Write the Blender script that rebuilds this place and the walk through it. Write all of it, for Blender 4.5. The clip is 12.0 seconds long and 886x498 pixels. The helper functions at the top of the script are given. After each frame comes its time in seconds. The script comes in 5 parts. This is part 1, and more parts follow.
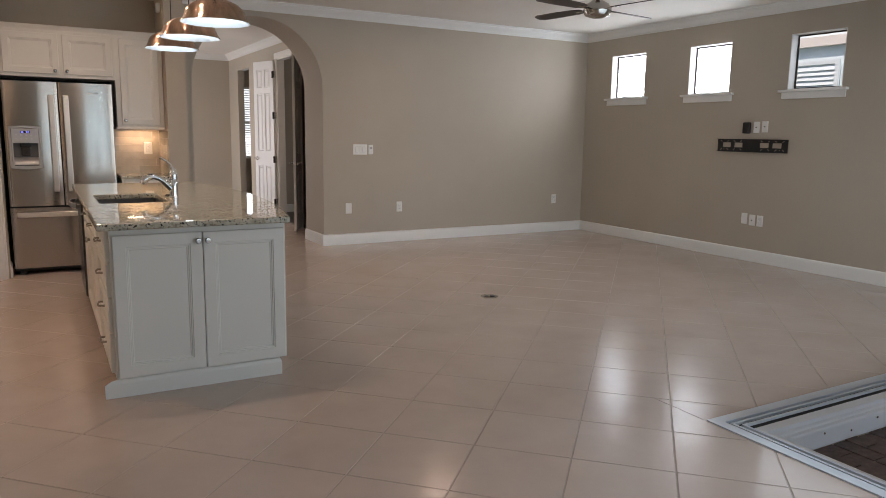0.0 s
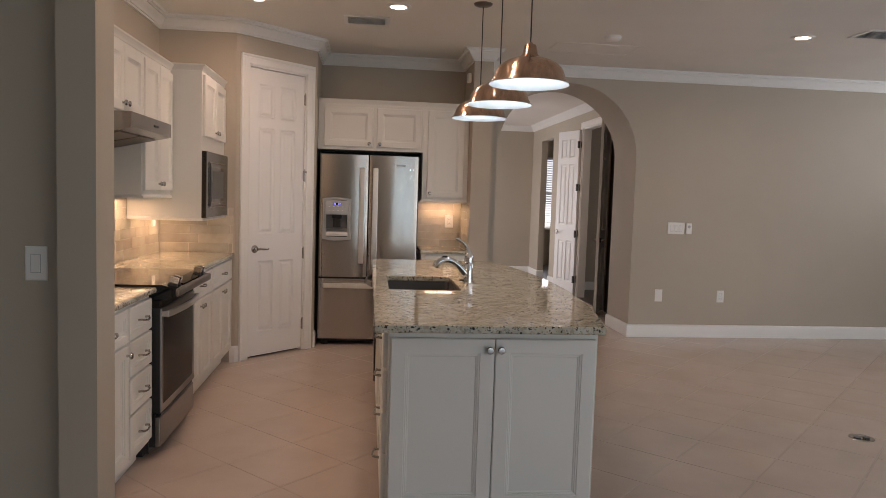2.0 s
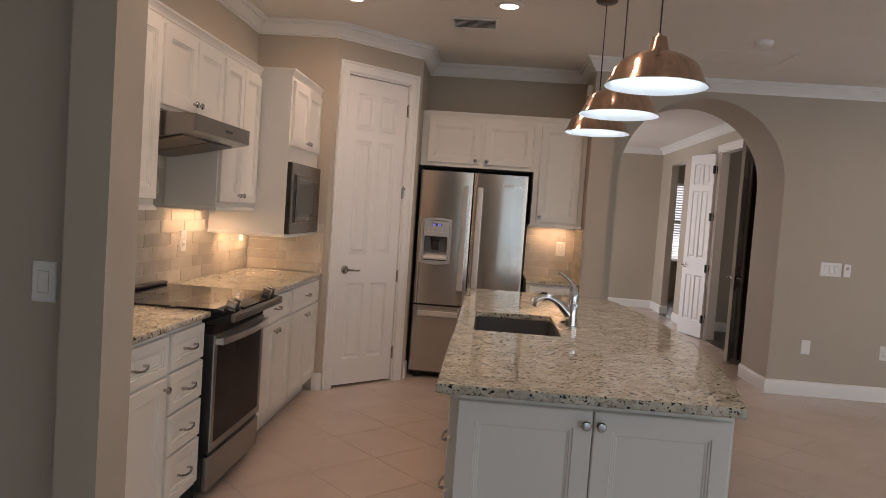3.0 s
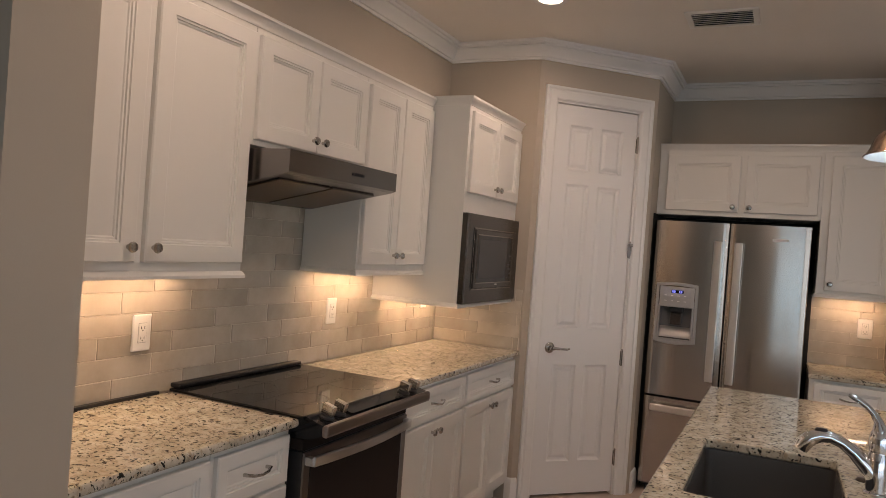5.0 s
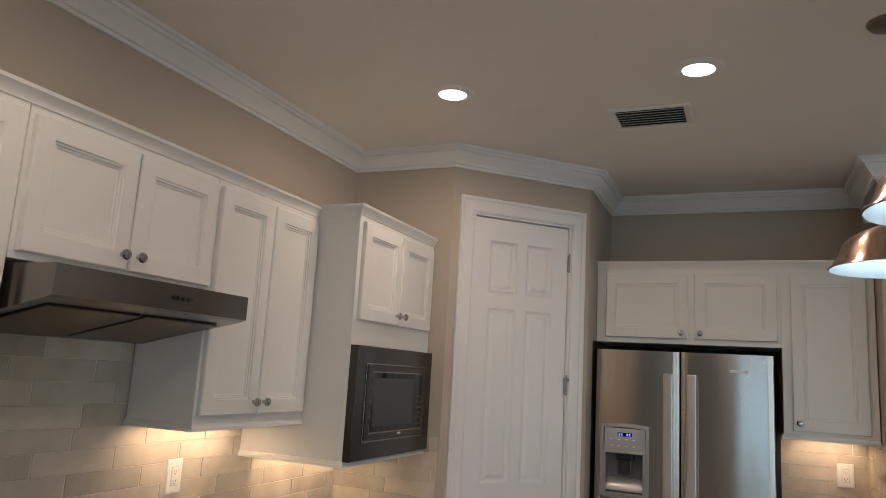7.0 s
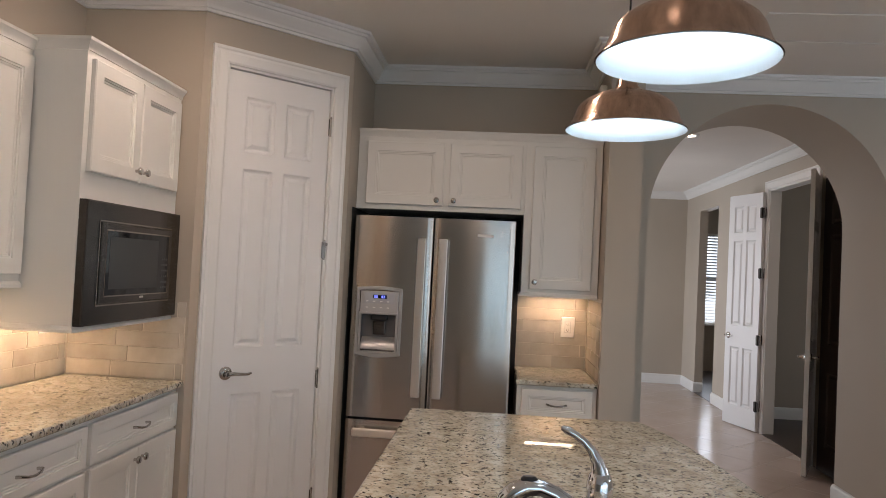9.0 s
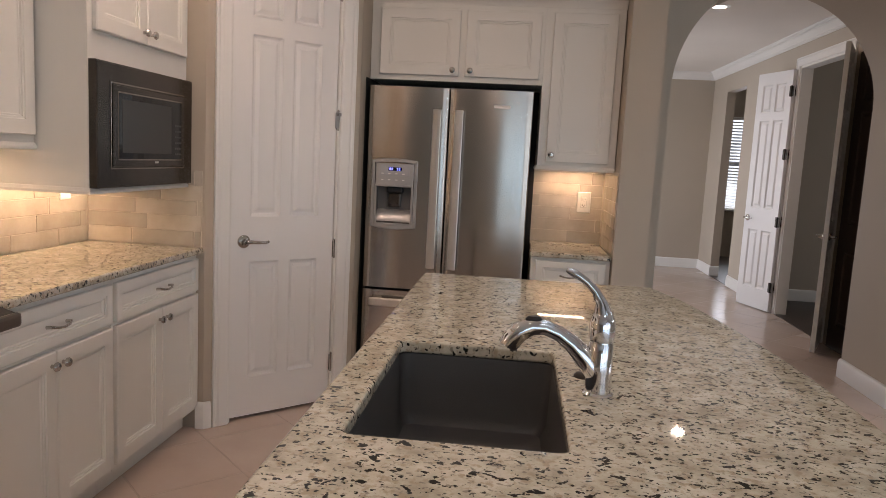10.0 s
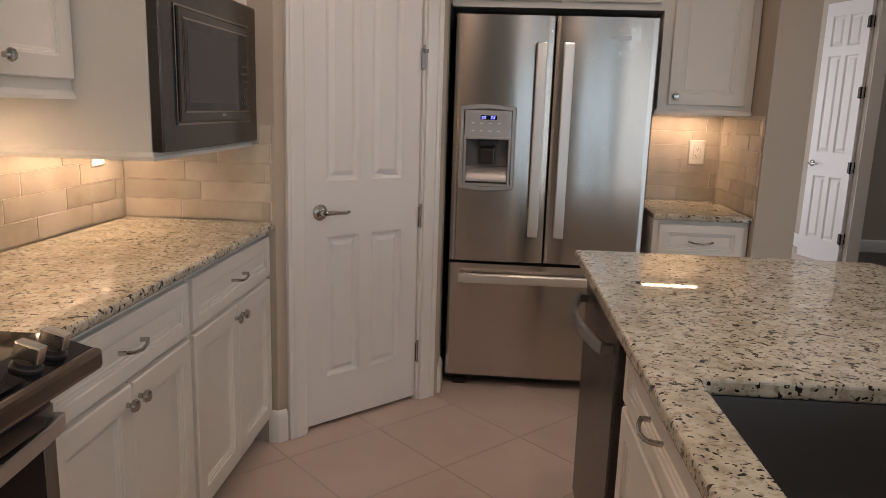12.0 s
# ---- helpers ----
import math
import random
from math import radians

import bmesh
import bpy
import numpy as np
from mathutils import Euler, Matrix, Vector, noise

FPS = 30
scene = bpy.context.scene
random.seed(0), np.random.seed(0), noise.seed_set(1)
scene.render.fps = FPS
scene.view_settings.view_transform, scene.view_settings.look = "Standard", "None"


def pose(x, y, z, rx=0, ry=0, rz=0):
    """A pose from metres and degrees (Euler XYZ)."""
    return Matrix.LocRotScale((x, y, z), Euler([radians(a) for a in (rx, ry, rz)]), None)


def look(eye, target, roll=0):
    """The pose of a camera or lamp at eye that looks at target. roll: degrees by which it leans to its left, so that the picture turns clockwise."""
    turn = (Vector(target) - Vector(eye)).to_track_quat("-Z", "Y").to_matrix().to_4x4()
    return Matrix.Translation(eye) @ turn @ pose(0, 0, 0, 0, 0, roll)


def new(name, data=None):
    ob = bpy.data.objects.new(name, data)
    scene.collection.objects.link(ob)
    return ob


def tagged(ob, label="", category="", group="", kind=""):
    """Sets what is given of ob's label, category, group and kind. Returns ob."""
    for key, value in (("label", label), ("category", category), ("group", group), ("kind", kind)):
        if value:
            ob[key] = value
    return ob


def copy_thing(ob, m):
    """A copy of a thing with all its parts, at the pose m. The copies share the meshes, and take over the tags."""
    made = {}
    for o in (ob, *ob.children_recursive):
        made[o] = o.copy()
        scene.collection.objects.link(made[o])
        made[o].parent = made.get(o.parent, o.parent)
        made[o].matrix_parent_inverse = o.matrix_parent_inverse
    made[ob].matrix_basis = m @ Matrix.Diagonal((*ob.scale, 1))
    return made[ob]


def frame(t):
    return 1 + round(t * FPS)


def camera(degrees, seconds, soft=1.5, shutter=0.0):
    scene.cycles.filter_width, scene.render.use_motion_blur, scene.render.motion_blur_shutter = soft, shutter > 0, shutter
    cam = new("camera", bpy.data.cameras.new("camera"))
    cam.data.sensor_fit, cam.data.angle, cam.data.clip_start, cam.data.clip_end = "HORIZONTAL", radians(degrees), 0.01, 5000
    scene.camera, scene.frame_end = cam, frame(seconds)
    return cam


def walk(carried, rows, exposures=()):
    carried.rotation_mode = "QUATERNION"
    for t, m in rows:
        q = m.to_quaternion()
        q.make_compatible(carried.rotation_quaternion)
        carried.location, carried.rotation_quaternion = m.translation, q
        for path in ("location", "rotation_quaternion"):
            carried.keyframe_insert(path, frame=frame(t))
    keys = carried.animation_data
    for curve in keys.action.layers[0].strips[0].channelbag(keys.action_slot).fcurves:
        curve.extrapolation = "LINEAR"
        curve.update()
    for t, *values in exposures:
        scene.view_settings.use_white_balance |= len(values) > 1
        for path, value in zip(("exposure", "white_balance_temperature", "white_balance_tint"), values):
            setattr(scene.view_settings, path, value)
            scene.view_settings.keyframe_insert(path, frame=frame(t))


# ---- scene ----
cam = camera(63.7, 12.0, 0.6)
PATH = [
    (0, (1.041, 1.024, 1.367), (2.009, 2.744, 1.049), 0.9),
    (0.5, (1.02, 1.199, 1.374), (1.825, 2.998, 1.037), 1.1),
    (0.7, (0.993, 1.289, 1.361), (1.722, 3.124, 1.044), 0.8),
    (1, (1.006, 1.422, 1.394), (1.601, 3.309, 1.102), 0.9),
    (1.5, (1.115, 1.688, 1.407), (1.493, 3.64, 1.188), 0.9),
    (2, (1.211, 1.968, 1.432), (1.424, 3.951, 1.283), 1.8),
    (2.5, (1.289, 2.296, 1.44), (1.343, 4.292, 1.333), 3.0),
    (2.7, (1.331, 2.416, 1.439), (1.311, 4.414, 1.337), 3.4),
    (4.3, (1.503, 3.422, 1.504), (0.901, 5.325, 1.368), 5.0),
    (4.5, (1.531, 3.565, 1.5), (0.838, 5.439, 1.394), 4.7),
    (5, (1.551, 3.828, 1.528), (0.683, 5.63, 1.512), 4.2),
    (5.5, (1.51, 4.063, 1.546), (0.518, 5.798, 1.641), 3.8),
    (6, (1.505, 4.264, 1.575), (0.416, 5.931, 1.763), 4.1),
    (6.5, (1.558, 4.459, 1.599), (0.536, 6.155, 1.875), 3.9),
    (7, (1.562, 4.568, 1.601), (0.776, 6.375, 1.942), 3.4),
    (7.4, (1.549, 4.583, 1.601), (0.973, 6.466, 1.948), 3.3),
    (7.5, (1.528, 4.609, 1.61), (1.006, 6.51, 1.948), 2.8),
    (7.7, (1.535, 4.617, 1.607), (1.1, 6.543, 1.925), 2.7),
    (9.3, (1.612, 4.662, 1.474), (1.464, 6.656, 1.439), 2.7),
    (9.5, (1.623, 4.652, 1.459), (1.467, 6.643, 1.359), 2.8),
    (10, (1.623, 4.661, 1.402), (1.426, 6.635, 1.149), 3.0),
    (10.5, (1.488, 4.691, 1.361), (1.199, 6.632, 0.98), 3.1),
    (11, (1.25, 4.758, 1.356), (0.85, 6.668, 0.921), 2.3),
    (11.5, (1.084, 5.001, 1.355), (0.701, 6.918, 0.933), 1.8),
    (12, (0.965, 5.285, 1.365), (0.833, 7.242, 0.976), 1.8),
]
EXPOSURES = [
    (0.0, 0.12, 7450, 24), (1.0, 0.12, 7550, 25), (1.5, 0.06, 7600, 26), (2.7, -0.03, 7600, 28), (4.5, -0.17, 7500, 27), (5.8, -0.24, 7450, 24),
    (6.6, -0.16, 6850, 20), (7.7, -0.26, 6450, 14), (9.3, 0.08, 6950, 23), (11.0, -0.04, 7200, 26), (12.0, -0.1, 7150, 24),
]
DAY_LONG, DAY_SIDE, DAY_CLER = 29.0, 37.0, 10.0
FILL_HALL, DAY_FAR, PENDANT_WATTS = 46.0, 14.0, 1.3
DAY_SOUTH, FILL_STUDY = 17.0, 10.0
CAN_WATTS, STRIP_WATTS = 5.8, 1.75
walk(cam, [(t, look(eye, target, roll)) for t, eye, target, roll in PATH], EXPOSURES)

# ---- world and daylight ----
CEIL = 2.79
world = bpy.data.worlds.new("sky")
scene.world = world
world.use_nodes = True
wn = world.node_tree
sky = wn.nodes.new("ShaderNodeTexSky")
sky.sky_type = "NISHITA"
sky.sun_disc = False
sky.sun_elevation, sky.sun_rotation = radians(52), radians(200)
wn.nodes["Background"].inputs["Strength"].default_value = 0.14
wn.links.new(sky.outputs["Color"], wn.nodes["Background"].inputs["Color"])

sun = new("sun", bpy.data.lights.new("sun", "SUN"))
sun.data.energy, sun.data.angle, sun.data.color = 4.0, radians(0.6), (1.0, 0.94, 0.86)
# the sun stands behind the house, so no beam reaches the rooms
sun.matrix_world = look((-12.0, 4.0, 20.0), (0, 9.0, 0))


def area_lamp(name, m, w, h, watts, colour, spread=180):
    lamp = new(name, bpy.data.lights.new(name, "AREA"))
    lamp.data.shape, lamp.data.size, lamp.data.size_y = "RECTANGLE", w, h
    lamp.data.energy, lamp.data.color, lamp.data.spread = watts, colour, radians(spread)
    lamp.matrix_world = m
    return lamp


DAY = (0.76, 0.89, 1.0)
WARM = (1.0, 0.715, 0.445)
SOFT = (1.0, 0.82, 0.66)
# sky light through the two open sides of the sliding-door corner
area_lamp("slider_daylight_long", look((5.9, 3.28, 1.25), (5.9, 6.3, 1.0)), 3.9, 2.3, DAY_LONG, (0.58, 0.82, 1.0), 130)
area_lamp("slider_daylight_side", look((3.80, 0.9, 1.25), (0.0, 1.1, 1.0)), 4.4, 2.3, DAY_SIDE, (0.60, 0.83, 1.0))
for wy in (8.40, 7.04):
    area_lamp("clerestory_daylight", look((8.10, wy, 2.17), (4.0, wy, 2.17)), 0.60, 0.56, DAY_CLER, (0.68, 0.86, 1.0))
area_lamp("clerestory_daylight", look((8.45, 5.68, 2.98), (7.4, 5.68, 2.1)), 0.60, 0.56, DAY_CLER, (0.68, 0.86, 1.0))
# added hall fill at an assumed entry, and daylight from the far room's window
area_lamp("hall_fill", look((1.02, 13.8, 1.2), (4.0, 13.4, 1.1)), 2.2, 2.2, FILL_HALL, (0.78, 0.90, 1.0), 150)
area_lamp("far_room_daylight", look((5.25, 16.9, 1.55), (5.0, 12.0, 0.6)), 0.95, 1.45, DAY_FAR, DAY)
for py in (7.06, 6.27, 5.46):
    bulb = new("pendant_glow", bpy.data.lights.new("pendant_glow", "POINT"))
    bulb.data.energy, bulb.data.color, bulb.data.shadow_soft_size = PENDANT_WATTS, (0.56, 0.84, 1.0), 0.030
    bulb.location = (1.99, py, 2.035)
# glazed door behind the viewer, unseen, inferred from the fridge's blue reflection
area_lamp("south_daylight", look((2.70, -2.24, 1.2), (2.70, 3.0, 1.0)), 1.8, 2.2, DAY_SOUTH, (0.36, 0.72, 1.0))
# added fill for the dark study; its window is assumed, not seen
area_lamp("study_fill", look((7.95, 11.6, 1.55), (4.5, 11.6, 1.2)), 1.2, 1.3, FILL_STUDY, DAY)

# ---- materials ----
def material(name, colour, rough=0.5, metal=0.0, coat=0.0):
    m = bpy.data.materials.new(name)
    m.use_nodes = True
    b = m.node_tree.nodes["Principled BSDF"]
    b.inputs["Base Color"].default_value = (*colour, 1)
    b.inputs["Roughness"].default_value, b.inputs["Metallic"].default_value = rough, metal
    b.inputs["Coat Weight"].default_value = coat
    return m


def coords(m, scale=(1, 1, 1)):
    n, l = m.node_tree.nodes, m.node_tree.links
    tc, mp = n.new("ShaderNodeTexCoord"), n.new("ShaderNodeMapping")
    mp.inputs["Scale"].default_value = scale
    l.new(tc.outputs["Object"], mp.inputs["Vector"])
    return mp.outputs["Vector"]


def noise_tex(m, vec, scale, detail=4.0, rough=0.6):
    t = m.node_tree.nodes.new("ShaderNodeTexNoise")
    t.inputs["Scale"].default_value, t.inputs["Detail"].default_value, t.inputs["Roughness"].default_value = scale, detail, rough
    m.node_tree.links.new(vec, t.inputs["Vector"])
    return t.outputs["Fac"]


def ramp(m, fac, stops):
    r = m.node_tree.nodes.new("ShaderNodeValToRGB")
    e = r.color_ramp.elements
    while len(e) < len(stops):
        e.new(0.5)
    for k, (p, c) in zip(e, stops):
        k.position, k.color = p, (*c, 1) if len(c) == 3 else c
    m.node_tree.links.new(fac, r.inputs["Fac"])
    return r.outputs["Color"]


def mix(m, fac, a, b, mode="MIX"):
    x = m.node_tree.nodes.new("ShaderNodeMix")
    x.data_type, x.blend_type = "RGBA", mode
    for sock, v in ((x.inputs["Factor"], fac), (x.inputs[6], a), (x.inputs[7], b)):
        if isinstance(v, (int, float)):
            sock.default_value = v
        elif isinstance(v, tuple):
            sock.default_value = (*v, 1)
        else:
            m.node_tree.links.new(v, sock)
    return x.outputs[2]


def to(m, socket, name):
    m.node_tree.links.new(socket, m.node_tree.nodes["Principled BSDF"].inputs[name])


def bump(m, height, strength, distance=0.01):
    b = m.node_tree.nodes.new("ShaderNodeBump")
    b.inputs["Strength"].default_value, b.inputs["Distance"].default_value = strength, distance
    m.node_tree.links.new(height, b.inputs["Height"])
    to(m, b.outputs["Normal"], "Normal")


def painted(name, colour, rough, spread=0.04, grain=220.0, depth=0.05):
    """Rolled paint: a faint orange-peel relief and slow drifts of tone."""
    m = material(name, colour, rough)
    v = coords(m)
    slow = noise_tex(m, v, 0.9, 3)
    lo = tuple(c * (1 - spread) for c in colour)
    hi = tuple(min(1, c * (1 + spread)) for c in colour)
    to(m, ramp(m, slow, [(0.3, lo), (0.7, hi)]), "Base Color")
    bump(m, noise_tex(m, v, grain, 2), depth, 0.004)
    return m


WALL = painted("greige_wall_paint", (0.470, 0.407, 0.330), 0.62)
CEILING = painted("ceiling_paint", (0.80, 0.765, 0.71), 0.8, 0.03, 90, 0.12)
TRIM = painted("white_trim_enamel", (0.80, 0.79, 0.76), 0.32, 0.02, 60, 0.02)
CABINET = painted("white_cabinet_enamel", (0.755, 0.735, 0.685), 0.36, 0.025, 80, 0.02)
DOORWHITE = painted("white_door_enamel", (0.80, 0.79, 0.77), 0.38, 0.02, 70, 0.03)
PLATE = material("white_plastic", (0.82, 0.81, 0.78), 0.35)
GREYSTICK = material("grey_plastic", (0.45, 0.45, 0.46), 0.4)
BLACK = material("black_plastic", (0.012, 0.012, 0.013), 0.4)
# near-black that stands in for shade in gaps and recesses
GAPSHADE = material("painted_shade_black", (0.02, 0.02, 0.02), 0.8)
GLASSBLACK = material("black_ceramic_glass", (0.006, 0.006, 0.007), 0.05)
GLASSBLACK.node_tree.nodes["Principled BSDF"].inputs["Specular IOR Level"].default_value = 0.32
CHROME = material("polished_chrome", (0.82, 0.82, 0.84), 0.06, 1.0)
NICKEL = material("satin_nickel", (0.50, 0.475, 0.445), 0.15, 1.0)
BRONZE = material("dark_bronze", (0.05, 0.042, 0.036), 0.4, 0.9)
CORD = material("black_cord", (0.01, 0.01, 0.01), 0.6)
ALU = painted("anodised_aluminium_white", (0.62, 0.68, 0.74), 0.35, 0.05, 40, 0.02)
DARKWOOD = material("dark_wood_floor", (0.05, 0.035, 0.028), 0.35)


def brushed(name, colour, rough, stretch, spin=0.25, streak=0.035):
    m = material(name, colour, rough, 1.0)
    v = coords(m, stretch)
    n = noise_tex(m, v, 220, 3, 0.6)
    to(m, ramp(m, n, [(0.3, tuple(c * (1 - streak) for c in colour)), (0.7, tuple(min(1, c * (1 + streak)) for c in colour))]), "Base Color")
    to(m, ramp(m, n, [(0.25, (rough * 0.92,) * 3), (0.75, (rough * 1.1,) * 3)]), "Roughness")
    tg = m.node_tree.nodes.new("ShaderNodeTangent")
    tg.direction_type, tg.axis = "RADIAL", "Z"
    to(m, tg.outputs["Tangent"], "Tangent")
    b = m.node_tree.nodes["Principled BSDF"]
    b.inputs["Anisotropic"].default_value, b.inputs["Anisotropic Rotation"].default_value = 0.82, spin
    return m


STEEL = brushed("brushed_steel", (0.54, 0.50, 0.462), 0.18, (6.0, 6.0, 0.12), 0.25, 0.045)
MWSTEEL = brushed("black_stainless", (0.085, 0.075, 0.067), 0.26, (0.12, 0.12, 6.0))
DARKSTEEL = brushed("dark_brushed_steel", (0.085, 0.079, 0.075), 0.28, (0.12, 0.12, 6.0))
STEELBAR = brushed("brushed_steel_bar", (0.58, 0.56, 0.535), 0.30, (0.2, 0.2, 5.0))
# the copper's wide colour streaks paint in the vertical highlights of a brushed dome
COPPER = brushed("brushed_copper_nickel", (0.60, 0.425, 0.325), 0.22, (0.16, 0.16, 0.003), 0.25, 0.22)
SINK = painted("grey_composite", (0.055, 0.053, 0.052), 0.42, 0.1, 300, 0.15)


def granite():
    m = material("speckled_cream_granite", (0.6, 0.55, 0.46), 0.03)
    v = coords(m)
    cloud = ramp(m, noise_tex(m, v, 16, 6, 0.65), [(0.32, (0.36, 0.325, 0.25)), (0.5, (0.51, 0.47, 0.375)), (0.68, (0.62, 0.585, 0.49))])
    warm = ramp(m, noise_tex(m, v, 48, 4, 0.6), [(0.54, (0, 0, 0)), (0.64, (0.8, 0.8, 0.8))])
    c = mix(m, warm, cloud, (0.36, 0.29, 0.205))
    grey = ramp(m, noise_tex(m, coords(m, (1.0, 1.3, 1.0)), 70, 3, 0.5), [(0.59, (0, 0, 0)), (0.65, (0.7, 0.7, 0.7))])
    c = mix(m, grey, c, (0.19, 0.165, 0.135))
    for sc, st, lim in ((42, (1.0, 1.2, 1.1), 0.642), (84, (1.0, 1.25, 1.1), 0.620)):
        dark = ramp(m, noise_tex(m, coords(m, st), sc, 2.5, 0.5), [(lim, (0, 0, 0)), (lim + 0.014, (1, 1, 1))])
        c = mix(m, dark, c, (0.016, 0.015, 0.013))
    to(m, c, "Base Color")
    return m


GRANITE = granite()


def ceramic(name, lo, mid, hi, rough, scale, per_piece, relief=0.05):
    m = material(name, mid, rough)
    n, l = m.node_tree.nodes, m.node_tree.links
    v = n.new("ShaderNodeNewGeometry").outputs["Position"]
    c = ramp(m, noise_tex(m, v, scale, 5, 0.6), [(0.3, lo), (0.52, mid), (0.75, hi)])
    info = n.new("ShaderNodeObjectInfo")
    tone = ramp(m, info.outputs["Random"], [(0.0, (1 - per_piece,) * 3), (1.0, (1 + 0.0,) * 3)])
    geo = n.new("ShaderNodeNewGeometry")
    tone2 = ramp(m, geo.outputs["Random Per Island"], [(0.0, (1 - per_piece,) * 3), (1.0, (1, 1, 1))])
    c = mix(m, 1.0, c, mix(m, 0.5, tone, tone2), "MULTIPLY")
    to(m, c, "Base Color")
    to(m, ramp(m, noise_tex(m, v, scale * 14, 2), [(0.3, (rough * 0.93,) * 3), (0.7, (rough * 1.08,) * 3)]), "Roughness")
    bump(m, noise_tex(m, v, 90, 2), relief, 0.002)
    return m


FLOORTILE = ceramic("beige_porcelain_floor_tile", (0.51, 0.405, 0.345), (0.545, 0.437, 0.376), (0.575, 0.465, 0.404), 0.20, 2.2, 0.03)
GROUT = painted("floor_grout", (0.37, 0.30, 0.252), 0.7, 0.08, 200, 0.2)
WALLTILE = ceramic("glazed_travertine_wall_tile", (0.58, 0.505, 0.405), (0.69, 0.62, 0.515), (0.79, 0.735, 0.64), 0.22, 5.0, 0.46, 0.02)
WALLGROUT = painted("wall_grout", (0.66, 0.59, 0.50), 0.75, 0.05, 200, 0.1)
PAVER = ceramic("brick_paver", (0.10, 0.07, 0.06), (0.16, 0.105, 0.09), (0.22, 0.15, 0.13), 0.8, 30.0, 0.35)


def glowing(name, colour, strength):
    m = material(name, (0.8, 0.8, 0.8), 0.5)
    b = m.node_tree.nodes["Principled BSDF"]
    b.inputs["Emission Color"].default_value, b.inputs["Emission Strength"].default_value = (*colour, 1), strength
    return m


CANGLOW = glowing("recessed_lamp_lens", (1.0, 0.90, 0.78), 14.0)
BULB = glowing("frosted_bulb", (0.60, 0.84, 1.0), 9.0)
STRIP = glowing("led_strip", (1.0, 0.80, 0.58), 12.0)
LED = glowing("blue_display_digits", (0.04, 0.09, 1.0), 1.7)
SHADEIN = material("white_shade_enamel", (0.85, 0.87, 0.88), 0.35)

GLASS = bpy.data.materials.new("window_glass")
GLASS.use_nodes = True
gb = GLASS.node_tree.nodes["Principled BSDF"]
gb.inputs["Transmission Weight"].default_value, gb.inputs["Roughness"].default_value, gb.inputs["IOR"].default_value = 1.0, 0.0, 1.1


# ---- mesh tools ----
def box(bm, x0, x1, y0, y1, z0, z1, bevel=0.0, segments=2):
    v = [bm.verts.new(p) for p in ((x0, y0, z0), (x1, y0, z0), (x1, y1, z0), (x0, y1, z0), (x0, y0, z1), (x1, y0, z1), (x1, y1, z1), (x0, y1, z1))]
    fs = [bm.faces.new([v[i] for i in f]) for f in ((3, 2, 1, 0), (4, 5, 6, 7), (0, 1, 5, 4), (1, 2, 6, 5), (2, 3, 7, 6), (3, 0, 4, 7))]
    if bevel:
        es = list({e for f in fs for e in f.edges})
        bmesh.ops.bevel(bm, geom=es, offset=bevel, segments=segments, affect="EDGES", profile=0.5)
    return bm


def boxes(*many, bevel=0.0):
    bm = bmesh.new()
    for b in many:
        box(bm, *b, bevel=bevel)
    return bm


def nested(bm, x0, x1, z0, z1, loops, cap_first=True, cap_last=True):
    """Rectangular rings in the xz plane, each (inset, y), bridged in order: frames, panels, plates."""
    rings = []
    for inset, y in loops:
        a, b, c, d = x0 + inset, x1 - inset, z0 + inset, z1 - inset
        rings.append([bm.verts.new(p) for p in ((a, y, c), (b, y, c), (b, y, d), (a, y, d))])
    for r, s in zip(rings, rings[1:]):
        for i in range(4):
            j = (i + 1) % 4
            bm.faces.new((r[i], r[j], s[j], s[i]))
    if cap_first:
        bm.faces.new(rings[0][::-1])
    if cap_last:
        bm.faces.new(rings[-1])
    return bm


def lathe(bm, profile, m=Matrix.Identity(4), steps=20):
    """Spins (radius, height) pairs about the local z axis."""
    rings = []
    for r, z in profile:
        if r < 1e-6:
            rings.append([bm.verts.new(m @ Vector((0, 0, z)))] * steps)
        else:
            rings.append([bm.verts.new(m @ Vector((r * math.cos(2 * math.pi * i / steps), r * math.sin(2 * math.pi * i / steps), z))) for i in range(steps)])
    for r, s in zip(rings, rings[1:]):
        for i in range(steps):
            j = (i + 1) % steps
            vs = []
            for w in (r[i], r[j], s[j], s[i]):
                if w not in vs:
                    vs.append(w)
            if len(vs) > 2:
                bm.faces.new(vs)
    return bm


def tube(bm, pts, radii, steps=12):
    """A swept round bar through points, capped."""
    pts = [Vector(p) for p in pts]
    if not isinstance(radii, (list, tuple)):
        radii = [radii] * len(pts)
    rings, side = [], None
    for i, p in enumerate(pts):
        d = (pts[min(i + 1, len(pts) - 1)] - pts[max(i - 1, 0)]).normalized()
        if side is None:
            side = d.orthogonal().normalized()
        side = (side - d * side.dot(d)).normalized()
        up = d.cross(side)
        rings.append([bm.verts.new(p + radii[i] * (math.cos(a) * side + math.sin(a) * up)) for a in (2 * math.pi * k / steps for k in range(steps))])
    for r, s in zip(rings, rings[1:]):
        for i in range(steps):
            j = (i + 1) % steps
            bm.faces.new((r[i], r[j], s[j], s[i]))
    bm.faces.new(rings[0][::-1])
    bm.faces.new(rings[-1])
    return bm


def arc(c, r, a0, a1, n, plane="xz"):
    out = []
    for k in range(n + 1):
        a = radians(a0 + (a1 - a0) * k / n)
        u, w = r * math.cos(a), r * math.sin(a)
        out.append((c[0] + u, c[1], c[2] + w) if plane == "xz" else (c[0], c[1] + u, c[2] + w) if plane == "yz" else (c[0] + u, c[1] + w, c[2]))
    return out


